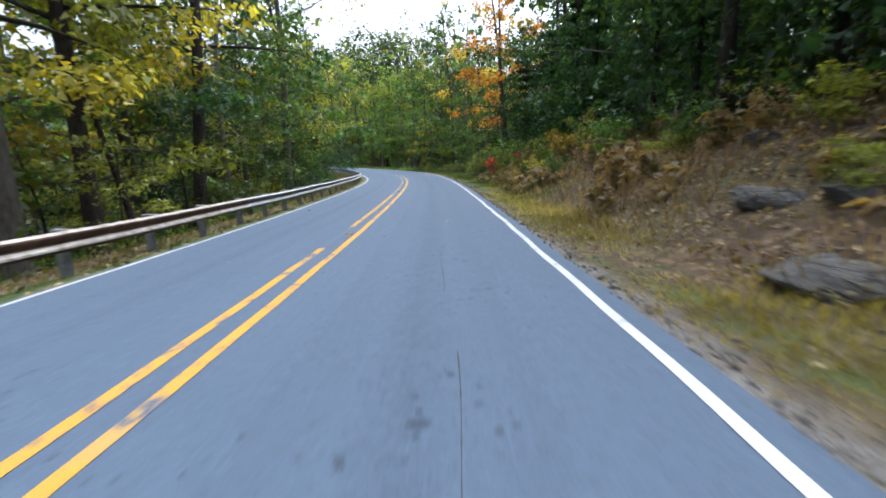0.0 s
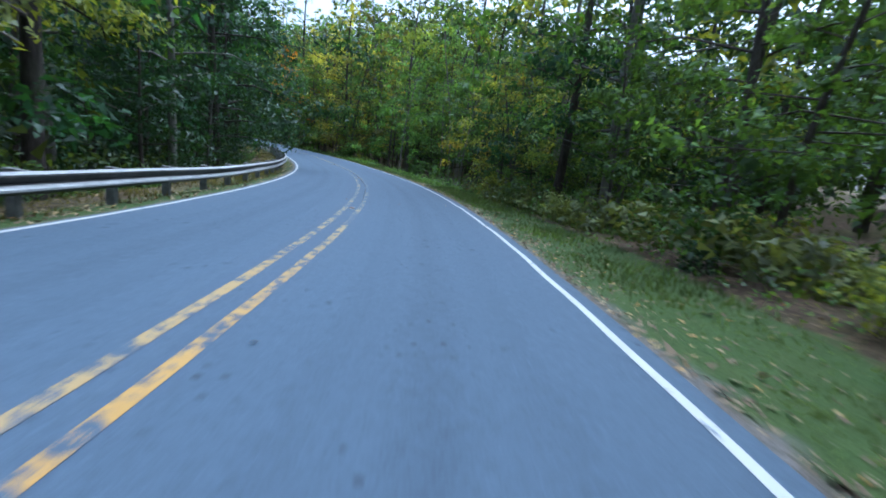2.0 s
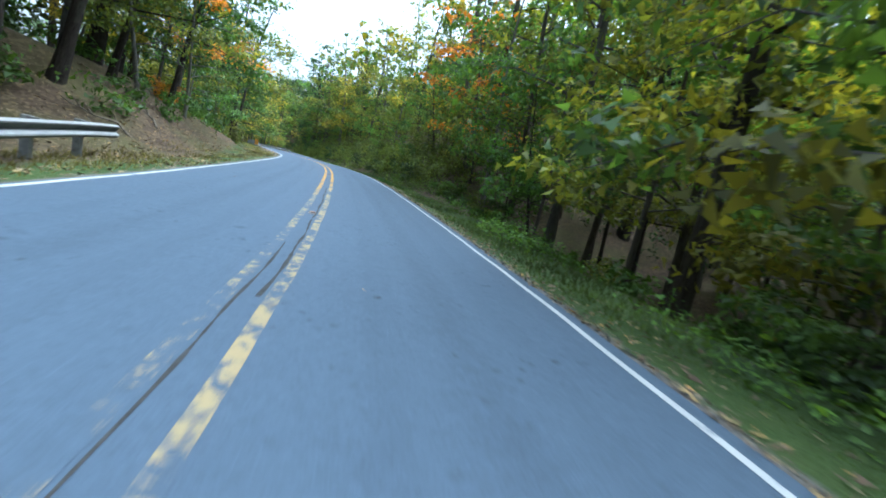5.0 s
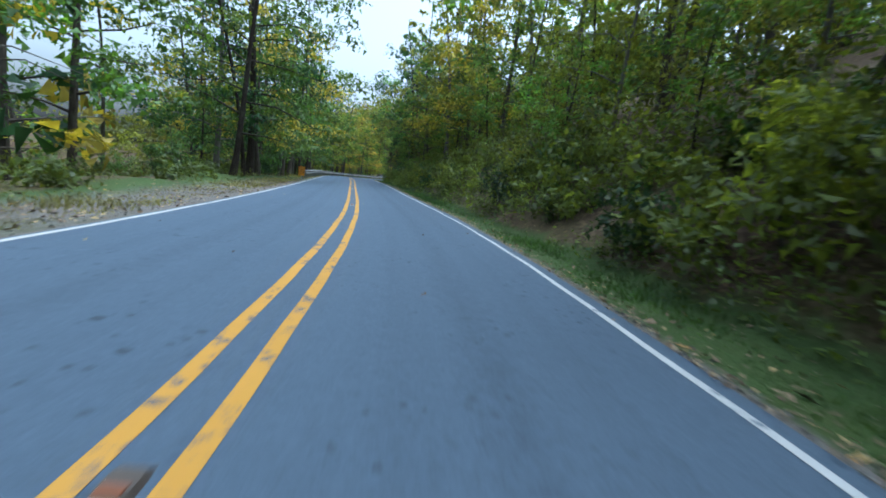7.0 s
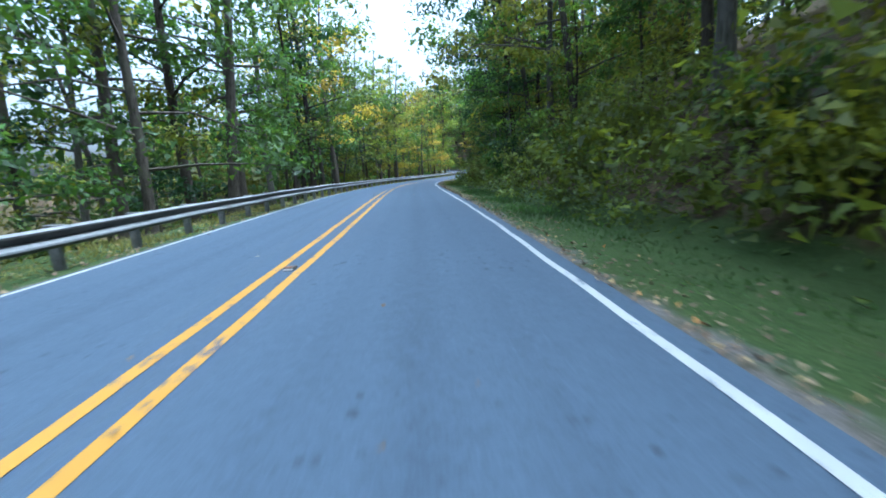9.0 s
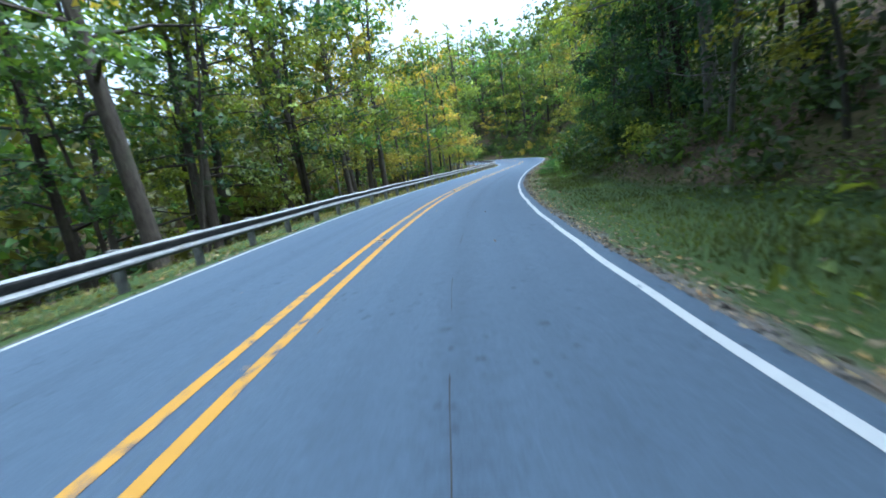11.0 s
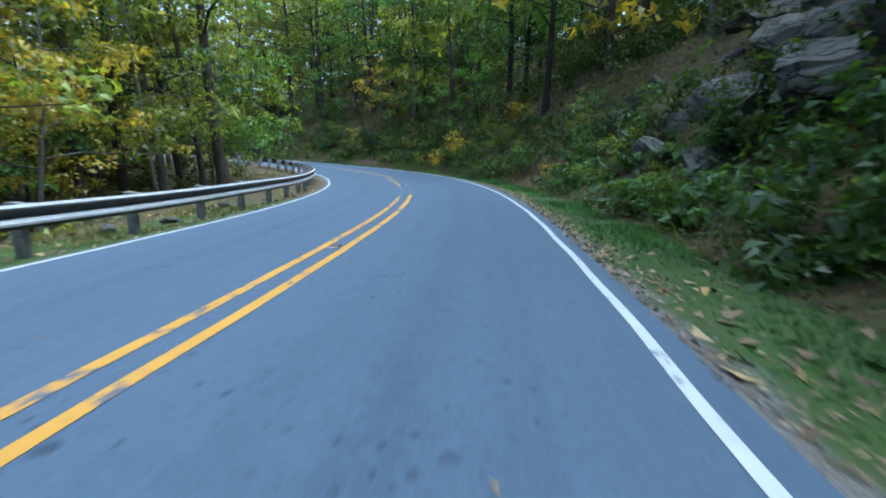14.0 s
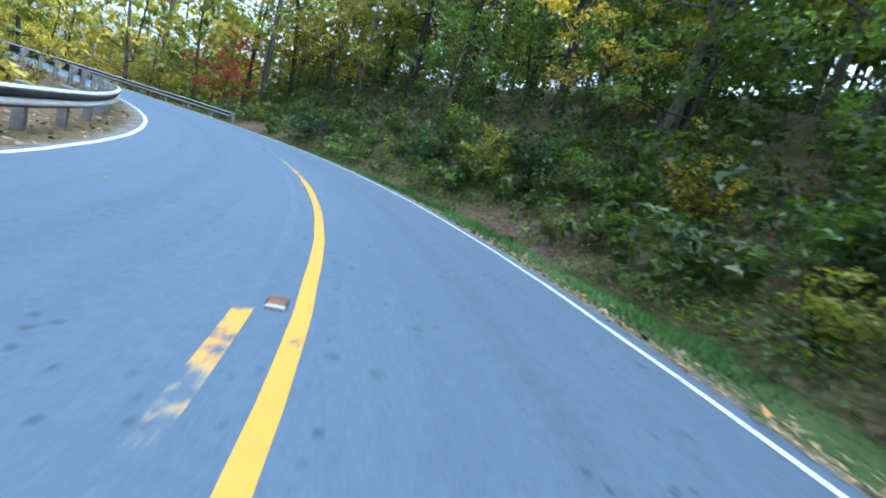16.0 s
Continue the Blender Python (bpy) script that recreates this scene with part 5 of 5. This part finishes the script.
for i, (n, sr, ur, tall, wide, col) in enumerate((
        (40, (-8, 24), (9, 18), (0.6, 1.8), (0.5, 1.1), (0.07, 0.075, 0.025)), (90, (20, 62), (7.2, 14), (0.8, 2.2), (0.6, 1.2), GREEN), (80, (26, 56), (6.0, 8.6), (0.5, 1.2), (0.5, 0.9), (0.12, 0.15, 0.055)), (60, (232, 250), (5.0, 6.8), (0.3, 0.9), (0.35, 0.7), (0.08, 0.15, 0.045)), (40, (118, 152), (-7.0, -10), (0.3, 0.9), (0.4, 0.8), (0.1, 0.14, 0.04)), (44, (12, 26), (4.8, 6.6), (0.25, 0.6), (0.3, 0.6), (0.15, 0.15, 0.07)), (60, (60, 110), (6.6, 9), (0.3, 0.9), (0.4, 0.8), GREEN),
        (70, (60, 115), (14, 30), (1.0, 3.0), (1.0, 2.0), DEEP), (210, (112, 186), (5.3, 8.4), (0.7, 2.0), (0.5, 1.0), (0.14, 0.19, 0.04)), (150, (254, 294), (5.3, 8.5), (0.4, 1.2), (0.4, 0.8), (0.08, 0.135, 0.03)), (90, (202, 230), (5.9, 9.5), (0.8, 2.2), (0.6, 1.1), (0.10, 0.145, 0.036)), (60, (21, 36), (6.2, 9.5), (0.8, 1.9), (0.6, 1.1), (0.08, 0.125, 0.032)), (26, (140, 178), (-11, -20), (1.0, 2.5), (1.0, 1.6), (0.13, 0.15, 0.035)), (100, (226, 264), (9.5, 23), (1.0, 3.0), (1.0, 1.8), (0.09, 0.12, 0.032)), (90, (234, 260), (11, 20), (0.8, 2.6), (0.7, 1.2), (0.07, 0.09, 0.03)), (70, (-4, 26), (5.0, 10), (0.25, 0.7), (0.35, 0.7), (0.2, 0.15, 0.085)), (170, (108, 185), (6.6, 10), (0.9, 2.6), (0.6, 1.3), (0.12, 0.16, 0.036)), (110, (108, 185), (8.5, 15), (2.5, 6.5), (1.0, 1.9), (0.16, 0.18, 0.04)), (120, (185, 220), (6.4, 12), (1.0, 3.2), (0.7, 1.4), (0.05, 0.09, 0.024)),
        (50, (214, 240), (8, 16), (0.6, 1.8), (0.6, 1.1), (0.06, 0.085, 0.022)), (210, (254, 292), (6.8, 14), (0.8, 2.4), (0.6, 1.2), (0.06, 0.105, 0.024)), (60, (254, 296), (12, 26), (1.5, 4), (1, 2), (0.11, 0.15, 0.035)), (60, (238, 262), (11.5, 20), (0.8, 2.6), (0.7, 1.3), DEEP), (46, (236, 257), (6.7, 8.8), (0.6, 1.8), (0.5, 1.0), (0.06, 0.11, 0.03)),
        (110, (-8, 92), (-6.6, -16), (0.8, 2.8), (0.7, 1.4), (0.06, 0.095, 0.022)), (40, (97, 122), (-6.6, -14), (0.5, 1.5), (0.5, 1.0), GREEN), (110, (120, 242), (-9, -18), (0.8, 3.0), (0.8, 1.6), (0.10, 0.12, 0.025)), (50, (242, 330), (-7, -18), (0.4, 1.2), (0.6, 1.1), (0.08, 0.09, 0.025)))):
    clumps("undergrowth", 500 + i, n, sr, ur, tall, wide, 115, 0.19, col, "dense leafy undergrowth below the trees")


# added leaf masses: dark tints stand in for forest shade and close sky gaps
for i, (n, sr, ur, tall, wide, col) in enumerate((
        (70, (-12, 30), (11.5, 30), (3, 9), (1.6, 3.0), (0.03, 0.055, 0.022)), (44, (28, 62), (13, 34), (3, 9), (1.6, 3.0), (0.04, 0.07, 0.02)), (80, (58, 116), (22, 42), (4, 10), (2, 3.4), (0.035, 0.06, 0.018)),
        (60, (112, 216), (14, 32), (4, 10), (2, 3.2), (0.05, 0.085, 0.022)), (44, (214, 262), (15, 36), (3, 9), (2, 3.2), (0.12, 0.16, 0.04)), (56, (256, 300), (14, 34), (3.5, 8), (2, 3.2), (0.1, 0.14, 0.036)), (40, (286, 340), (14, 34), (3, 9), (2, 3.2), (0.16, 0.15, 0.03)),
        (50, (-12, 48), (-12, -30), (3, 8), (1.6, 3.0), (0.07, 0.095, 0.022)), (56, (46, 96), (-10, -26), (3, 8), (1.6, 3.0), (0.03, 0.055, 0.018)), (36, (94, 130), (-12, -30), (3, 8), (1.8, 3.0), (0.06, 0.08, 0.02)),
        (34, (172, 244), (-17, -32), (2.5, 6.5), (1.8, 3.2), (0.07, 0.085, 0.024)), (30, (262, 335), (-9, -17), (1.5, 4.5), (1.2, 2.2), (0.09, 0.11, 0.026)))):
    clumps("thicket", 560 + i, n, sr, ur, tall, wide, 200, 0.42, col, "leafy fill standing in for the dim, shaded depth of the forest")


def cover(seed, n, s_range, u_range, tall, size, col, label):
    """Low leafy weeds over the bank, in drifts."""
    r = np.random.default_rng(seed)
    s, u = r.uniform(*s_range, n * 2), r.uniform(min(u_range), max(u_range), n * 2)
    drift = np.sin(s * 0.7 + 2 * np.sin(u * 0.9)) + np.sin(u * 1.7 + s * 0.31) + r.normal(0, 0.8, n * 2)
    ok = np.argsort(-drift)[:n]
    c = place(s[ok], u[ok])
    c[:, 2] += r.beta(1.2, 2.0, n) * tall * np.clip(0.4 + 0.35 * drift[ok], 0.15, 1.3)
    v, f = leaves(r, c, size, 0.5)
    ob = tagged(new("ground_cover", mesh_of("ground_cover", v, f, M["leaf"])), label, "undergrowth", kind="stuff")
    ob.color = (*col, 1)


for i, (n, sr, ur, tall, size, col) in enumerate((
        (9000, (-8, 24), (4.5, 11), 0.45, 0.08, (0.22, 0.17, 0.09)), (11000, (20, 62), (5.6, 11), 0.9, 0.1, GREEN), (10000, (60, 112), (5.4, 10), 0.6, 0.1, GREEN),
        (32000, (108, 190), (4.7, 9), 1.0, 0.11, (0.10, 0.15, 0.036)), (11000, (188, 220), (6.0, 11.5), 0.8, 0.1, (0.07, 0.11, 0.03)), (12000, (202, 232), (5.2, 9.5), 0.8, 0.1, (0.09, 0.135, 0.035)), (8000, (214, 242), (6.0, 11), 0.6, 0.09, (0.08, 0.11, 0.026)), (30000, (254, 294), (4.7, 9), 0.8, 0.1, (0.075, 0.13, 0.03)), (15000, (228, 258), (4.7, 11.5), 0.6, 0.09, (0.065, 0.12, 0.028)),
        (9000, (-8, 92), (-5.2, -10), 0.7, 0.1, GREEN), (5000, (56, 96), (4.6, 6.0), 0.55, 0.11, FRESH), (4500, (204, 232), (4.8, 6.6), 0.55, 0.11, FRESH), (14000, (120, 300), (-5.4, -11), 0.6, 0.1, (0.10, 0.12, 0.03)))):
    cover(700 + i, n, sr, ur, tall, size, col, "low leafy weeds and brambles covering the slope")

# ------------------------------------------------------------------ rocks and dead wood
def rock_mesh(seed):
    """A broken angular block: a lump cut flat by many planes, with small chips."""
    r = np.random.default_rng(seed)
    bm = bmesh.new()
    bmesh.ops.create_icosphere(bm, subdivisions=3, radius=1)
    cuts = [Vector(r.normal(0, 1, 3)).normalized() for _ in range(16)]
    depth = r.uniform(0.38, 0.78, 16)
    for v in bm.verts:
        for n, d in zip(cuts, depth):
            over = v.co.dot(n) - d
            if over > 0:
                v.co -= n * over
        v.co += Vector(r.normal(0, 0.014, 3))
    return shared(bm, "rock", M["rock"])


rng = np.random.default_rng(63)
ROCKS = [rock_mesh(200 + i) for i in range(5)]


def rock(s, u, size, turn, lift=0.0, which=0, tip=0.0, label="weathered grey rock bedded in the leaf-covered bank"):
    q = place(s, u)
    ob = tagged(new("rock", ROCKS[which]), label, "rock", "rocks of the bank")
    ob.matrix_basis = pose(q[0], q[1], q[2] + lift, tip, tip * 0.5, math.degrees(float(along(s)[1])) + turn) @ Matrix.Diagonal((*size, 1))


for s, u, size, turn, lift, which, tip in (
        (1.3, 4.95, (0.55, 0.75, 0.3), 15, -0.06, 0, 6), (3.2, 5.7, (0.45, 0.8, 0.28), 35, -0.02, 1, 8), (2.3, 5.9, (0.4, 0.5, 0.25), 60, -0.03, 2, 10), (8.4, 8.2, (0.5, 0.7, 0.5), 70, -0.2, 3, 5),
        (5.2, 7.0, (0.4, 0.5, 0.25), 30, 0.0, 4, 5), (0.2, 5.6, (0.5, 0.7, 0.3), 15, 0.0, 1, 5), (12.5, 7.2, (0.4, 0.5, 0.3), 50, 0.0, 0, 5)):
    rock(s, u, size, turn, lift, which, tip)
for k in range(46):
    s, up = rng.uniform(236.5, 253.5), rng.uniform(0, 1)
    u = 7.4 + 3.6 * up * (1 - 0.45 * (s > 249.5)) + rng.uniform(-0.3, 0.3)
    w = rng.uniform(0.3, 0.95) * (0.8 + 0.5 * up)
    rock(s, u, (w, w * rng.uniform(0.7, 1.3), w * rng.uniform(0.5, 0.9)), rng.uniform(0, 360), rng.uniform(-0.1, 0.35) * w, int(rng.integers(5)), rng.uniform(5, 35), "angular grey rock of the outcrop above the verge")
for s, u, size, turn, lift, which, tip in (
        (244.3, 7.5, (1.3, 2.0, 0.95), 12, 0.35, 1, 14), (242.2, 7.9, (1.5, 1.9, 1.1), -20, 0.4, 3, 18), (243.0, 6.5, (0.9, 1.2, 0.75), 30, 0.2, 2, 10), (245.5, 6.6, (0.8, 1.3, 0.8), -15, 0.2, 4, 12), (240.6, 8.0, (1.2, 1.3, 0.9), 50, 0.5, 0, 16),
        (242.0, 7.6, (0.8, 1.0, 0.8), 20, 0.25, 0, 12), (243.0, 8.6, (1.1, 1.2, 0.9), 70, 0.3, 1, 20), (241.0, 8.4, (0.9, 0.8, 0.7), 130, 0.25, 2, 15), (244.2, 7.4, (0.7, 0.8, 0.6), 200, 0.2, 3, 10),
        (245.0, 9.2, (1.2, 1.0, 0.9), 260, 0.3, 4, 18), (240.2, 9.4, (1.0, 1.1, 0.9), 300, 0.3, 0, 25), (246.5, 7.8, (0.6, 0.8, 0.5), 330, 0.15, 2, 8)):
    rock(s, u, size, turn, lift, which, tip, "large angular grey boulder of the outcrop")
for s, u in ((243.0, -4.7), (241.5, -4.9), (246, -5.0)):
    rock(s, u, (0.3, 0.25, 0.16), 40 * s, 0.05, int(s) % 5, 0, "small pale stone lying behind the guard rail")


def branch(s, u, length, turn, tip, seed):
    r = np.random.default_rng(seed)
    q = np.linspace(0, 1, 8)[:, None]
    main = np.array([[length, 0, 0]]) * q + np.cumsum(r.normal(0, 0.03 * length, (8, 3)), 0)
    bits = [tube(main, np.linspace(0.045, 0.012, 8), 6)]
    for i in (2, 4, 5):
        d = np.array([0.5, r.choice([-1, 1]) * 0.6, 0.35]) * length * 0.35
        bits.append(tube(main[i] + d * q[:5] * 1.6, np.linspace(0.02, 0.005, 5), 4))
    v, f = join(bits)
    ob = tagged(new("fallen_branch", mesh_of("fallen_branch", v, f, M["bark"], True)), "bare grey fallen branch lying on the bank", "branch", "fallen branches")
    p = place(s, u)
    ob.matrix_basis = pose(p[0], p[1], p[2] + 0.08, 0, -tip, math.degrees(float(along(s)[1])) + turn)
    ob.color = (0.2, 0.17, 0.14, 1)


for i, (s, u, L, turn, tip) in enumerate(((8.5, 7.2, 1.6, 60, 45), (96.5, -5.4, 2.2, 140, 22), (98.5, -5.8, 1.8, 200, 25), (101, -6.2, 2.4, 150, 30), (255, 7.6, 2.0, 60, 25), (262, 7.2, 2.6, 30, 20), (265.5, 8.2, 2.2, 75, 35), (231, 7.8, 1.8, 40, 30), (66, 10, 2.4, 20, 40))):
    branch(s, u, L, turn, tip, 300 + i)

# ------------------------------------------------------------------ grass, weeds and fallen leaves
def blades(n, s_range, u_range, tall, seed):
    r = np.random.default_rng(seed)
    s, u = r.uniform(*s_range, n), u_range[0] + (u_range[1] - u_range[0]) * r.beta(1.3, 1.6, n)
    p = place(s, u, -0.02)
    a = r.uniform(0, 2 * np.pi, n)
    h = tall * r.uniform(0.4, 1.25, n) * (0.45 + 0.75 * fade(np.abs(u), 3.5, 4.6)) * (0.75 + 0.4 * np.sin(s * 0.9 + np.sin(s * 0.31) * 3))
    w = r.uniform(0.008, 0.02, n)
    side = np.stack([np.cos(a), np.sin(a), 0 * a], 1) * w[:, None]
    tip = np.stack([r.normal(0, 0.35, n) * h, r.normal(0, 0.35, n) * h, h], 1)
    v = np.stack([p - side, p + side, p + tip], 1).reshape(-1, 3)
    return v, np.arange(3 * n).reshape(n, 3)


for name, n, sr, ur, tall, seed, col, label in (
        ("grass", 18000, (-8, 17), (3.26, 4.8), 0.13, 1, (0.34, 0.31, 0.11), "dry yellow-green grass on the verge"),
        ("grass", 40000, (10, 112), (3.3, 5.9), 0.15, 2, (0.09, 0.14, 0.045), "green grass and weeds on the verge"),
        ("grass", 28000, (110, 180), (3.28, 5.1), 0.15, 3, (0.07, 0.14, 0.045), "long green grass on the verge"),
        ("grass", 38000, (210, 300), (3.4, 4.95), 0.15, 4, (0.075, 0.185, 0.06), "lush green grass on the verge"),
        ("grass", 24000, (178, 216), (3.28, 7.4), 0.15, 7, (0.11, 0.145, 0.05), "mown green grass widening on the inside of the bend"),
        ("dry_weeds", 5000, (-6, 20), (4.3, 9.0), 0.32, 8, (0.23, 0.17, 0.1), "dry brown weeds on the leaf-covered bank"),
        ("dry_weeds", 3500, (226, 258), (4.8, 9.0), 0.26, 9, (0.22, 0.165, 0.1), "dry brown weeds on the leaf-covered bank"),
        ("grass", 30000, (-8, 120), (-3.5, -5.6), 0.13, 5, (0.16, 0.15, 0.06), "short patchy grass under the guard rail"),
        ("grass", 32000, (120, 246), (-3.6, -6.0), 0.14, 6, (0.2, 0.2, 0.08), "short dry grass under the guard rail")):
    v, f = blades(n, sr, ur, tall, seed)
    ob = tagged(new(name, mesh_of(name, v, f, M["leaf"])), label, "grass", kind="stuff")
    ob.color = (*col, 1)

m, t, out = material("fallen_leaf")
geo = t.nodes.new("ShaderNodeNewGeometry")
surface(t, out, ramp(t, geo.outputs["Random Per Island"], (0.0, (0.0605, 0.0385, 0.0248)), (0.45, (0.1265, 0.0908, 0.0578)), (0.75, (0.198, 0.1485, 0.0963)), (0.93, (0.275, 0.2035, 0.0935)), (1.0, (0.3025, 0.1485, 0.0385))), 0.8)
M["fallen"] = m


def litter_leaves(n, s_range, u_range, shape, size, seed):
    r = np.random.default_rng(seed)
    s, u = r.uniform(*s_range, n), u_range[0] + (u_range[1] - u_range[0]) * r.beta(*shape, n)
    c = place(s, u, 0.02)
    return leaves(r, c, size, 0.35)


for n, sr, ur, shape, size, seed, label in (
        (18000, (-8, 18), (3.7, 10), (1.7, 1.5), 0.065, 11, "brown fallen leaves covering the bank"), (3500, (60, 120), (3.15, 8), (0.8, 3.4), 0.06, 12, "scattered fallen leaves along the verge"),
        (3500, (120, 214), (3.2, 7), (0.9, 3.4), 0.055, 13, "yellow and brown leaves blown against the verge"), (4500, (206, 300), (3.2, 9), (0.9, 3.2), 0.055, 14, "drift of fallen leaves along the road edge"),
        (5000, (94, 124), (-4.4, -9), (1.1, 1.2), 0.08, 23, "brown leaves lying on the bare bank"), (7000, (-8, 100), (-3.3, -7), (1, 2), 0.08, 15, "fallen leaves under the guard rail"), (9000, (94, 300), (-3.3, -8), (1, 2), 0.09, 16, "fallen leaves behind the far edge line"),
        (12000, (226, 262), (4.8, 11), (1.2, 1.3), 0.065, 18, "brown fallen leaves covering the rocky bank"), (3500, (20, 60), (3.2, 9), (0.9, 3.0), 0.06, 19, "scattered fallen leaves along the verge"),
        (2500, (206, 237), (3.2, 4.0), (1.3, 1.6), 0.05, 22, "few tan leaves along the gravel edge"), (7000, (238, 300), (3.14, 3.75), (1.3, 1.6), 0.055, 20, "drift of tan fallen leaves against the road edge"), (9000, (10, 206), (3.15, 3.75), (1.3, 1.6), 0.055, 21, "tan leaves lying along the gravel edge"),
        (320, (20, 120), (3.3, 5.2), (0.9, 1.8), 0.13, 24, "large pale and yellow leaves lying on the grass edge"), (420, (196, 240), (3.3, 5.0), (0.9, 1.6), 0.14, 25, "large pale and yellow leaves lying on the grass edge"), (260, (240, 300), (3.25, 4.4), (0.9, 1.6), 0.12, 26, "large pale and yellow leaves lying on the grass edge"),
        (260, (-8, 300), (-3.1, 3.2), (0.5, 0.5), 0.06, 17, "few dead leaves lying on the asphalt")):
    v, f = litter_leaves(n, sr, ur, shape, size, seed)
    tagged(new("fallen_leaves", mesh_of("fallen_leaves", v, f, M["fallen"])), label, "leaves", kind="stuff")


m, t, out = material("loose_stone")
geo = t.nodes.new("ShaderNodeNewGeometry")
surface(t, out, ramp(t, geo.outputs["Random Per Island"], (0.0, (0.03, 0.03, 0.03)), (0.6, (0.085, 0.083, 0.08)), (1.0, (0.2, 0.195, 0.185))), 0.9, 0, None, 0.1)
M["loose"] = m


def stones(n, s_range, u_range, size, seed):
    """Loose four-sided chips lying on the ground."""
    r = np.random.default_rng(seed)
    s, u = r.uniform(*s_range, n), u_range[0] + (u_range[1] - u_range[0]) * r.beta(1.2, 2.0, n)
    c = place(s, u, 0.004)
    k = (size * r.uniform(0.5, 1.6, n))[:, None, None]
    base = np.array([[0.9, 0.1, -0.3], [-0.5, 0.8, -0.3], [-0.5, -0.7, -0.3], [0.05, 0.0, 0.6]])
    turn = r.uniform(0, 6.28, n)
    co, si = np.cos(turn), np.sin(turn)
    spin = np.stack([np.stack([co, -si, 0 * co], 1), np.stack([si, co, 0 * co], 1), np.tile([0.0, 0.0, 1.0], (n, 1))], 1)
    v = c[:, None] + np.einsum("nij,kj->nki", spin, base) * k + r.normal(0, 0.2, (n, 4, 3)) * k
    f = np.array([[0, 1, 3], [1, 2, 3], [2, 0, 3], [0, 2, 1]])[None] + 4 * np.arange(n)[:, None, None]
    return v.reshape(-1, 3), f.reshape(-1, 3)


for n, sr, ur, seed in ((2600, (-6, 32), (3.17, 3.7), 31), (3000, (50, 120), (3.17, 3.6), 32), (2600, (160, 250), (3.17, 3.55), 33), (1800, (118, 150), (-3.3, -6.5), 34)):
    v, f = stones(n, sr, ur, 0.022, seed)
    tagged(new("gravel", mesh_of("gravel", v, f, M["loose"])), "loose grey gravel along the broken asphalt edge", "gravel", kind="stuff")


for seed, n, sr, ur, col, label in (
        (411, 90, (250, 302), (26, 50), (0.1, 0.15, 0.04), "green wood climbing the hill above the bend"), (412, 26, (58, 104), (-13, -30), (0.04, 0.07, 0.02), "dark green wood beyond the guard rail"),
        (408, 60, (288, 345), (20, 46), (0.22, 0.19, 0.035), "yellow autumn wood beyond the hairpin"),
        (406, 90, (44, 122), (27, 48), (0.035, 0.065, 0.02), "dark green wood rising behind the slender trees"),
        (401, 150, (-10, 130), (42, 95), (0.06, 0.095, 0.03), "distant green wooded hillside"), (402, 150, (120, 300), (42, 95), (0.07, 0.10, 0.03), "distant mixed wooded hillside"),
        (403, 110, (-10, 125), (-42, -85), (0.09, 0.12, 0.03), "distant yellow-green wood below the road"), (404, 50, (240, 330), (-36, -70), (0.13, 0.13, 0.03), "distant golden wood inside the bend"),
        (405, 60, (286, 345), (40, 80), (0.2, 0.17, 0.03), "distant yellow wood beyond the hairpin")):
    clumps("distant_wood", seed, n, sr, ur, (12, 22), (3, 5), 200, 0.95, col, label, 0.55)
clumps("valley_wood", 413, 190, (96, 262), (-84, -175), (8, 14), (4, 7), 110, 1.5, (0.13, 0.15, 0.04), "hazy tree tops across the valley", 0.5)
clumps("valley_wood", 409, 230, (112, 300), (-30, -88), (6, 11), (3, 5), 170, 0.9, (0.11, 0.125, 0.03), "tree tops of the valley wood below the road", 0.5)
clumps("valley_wood", 410, 90, (-10, 120), (-30, -88), (7, 12), (3, 5), 170, 0.9, (0.09, 0.12, 0.03), "tree tops of the valley wood below the road", 0.5)
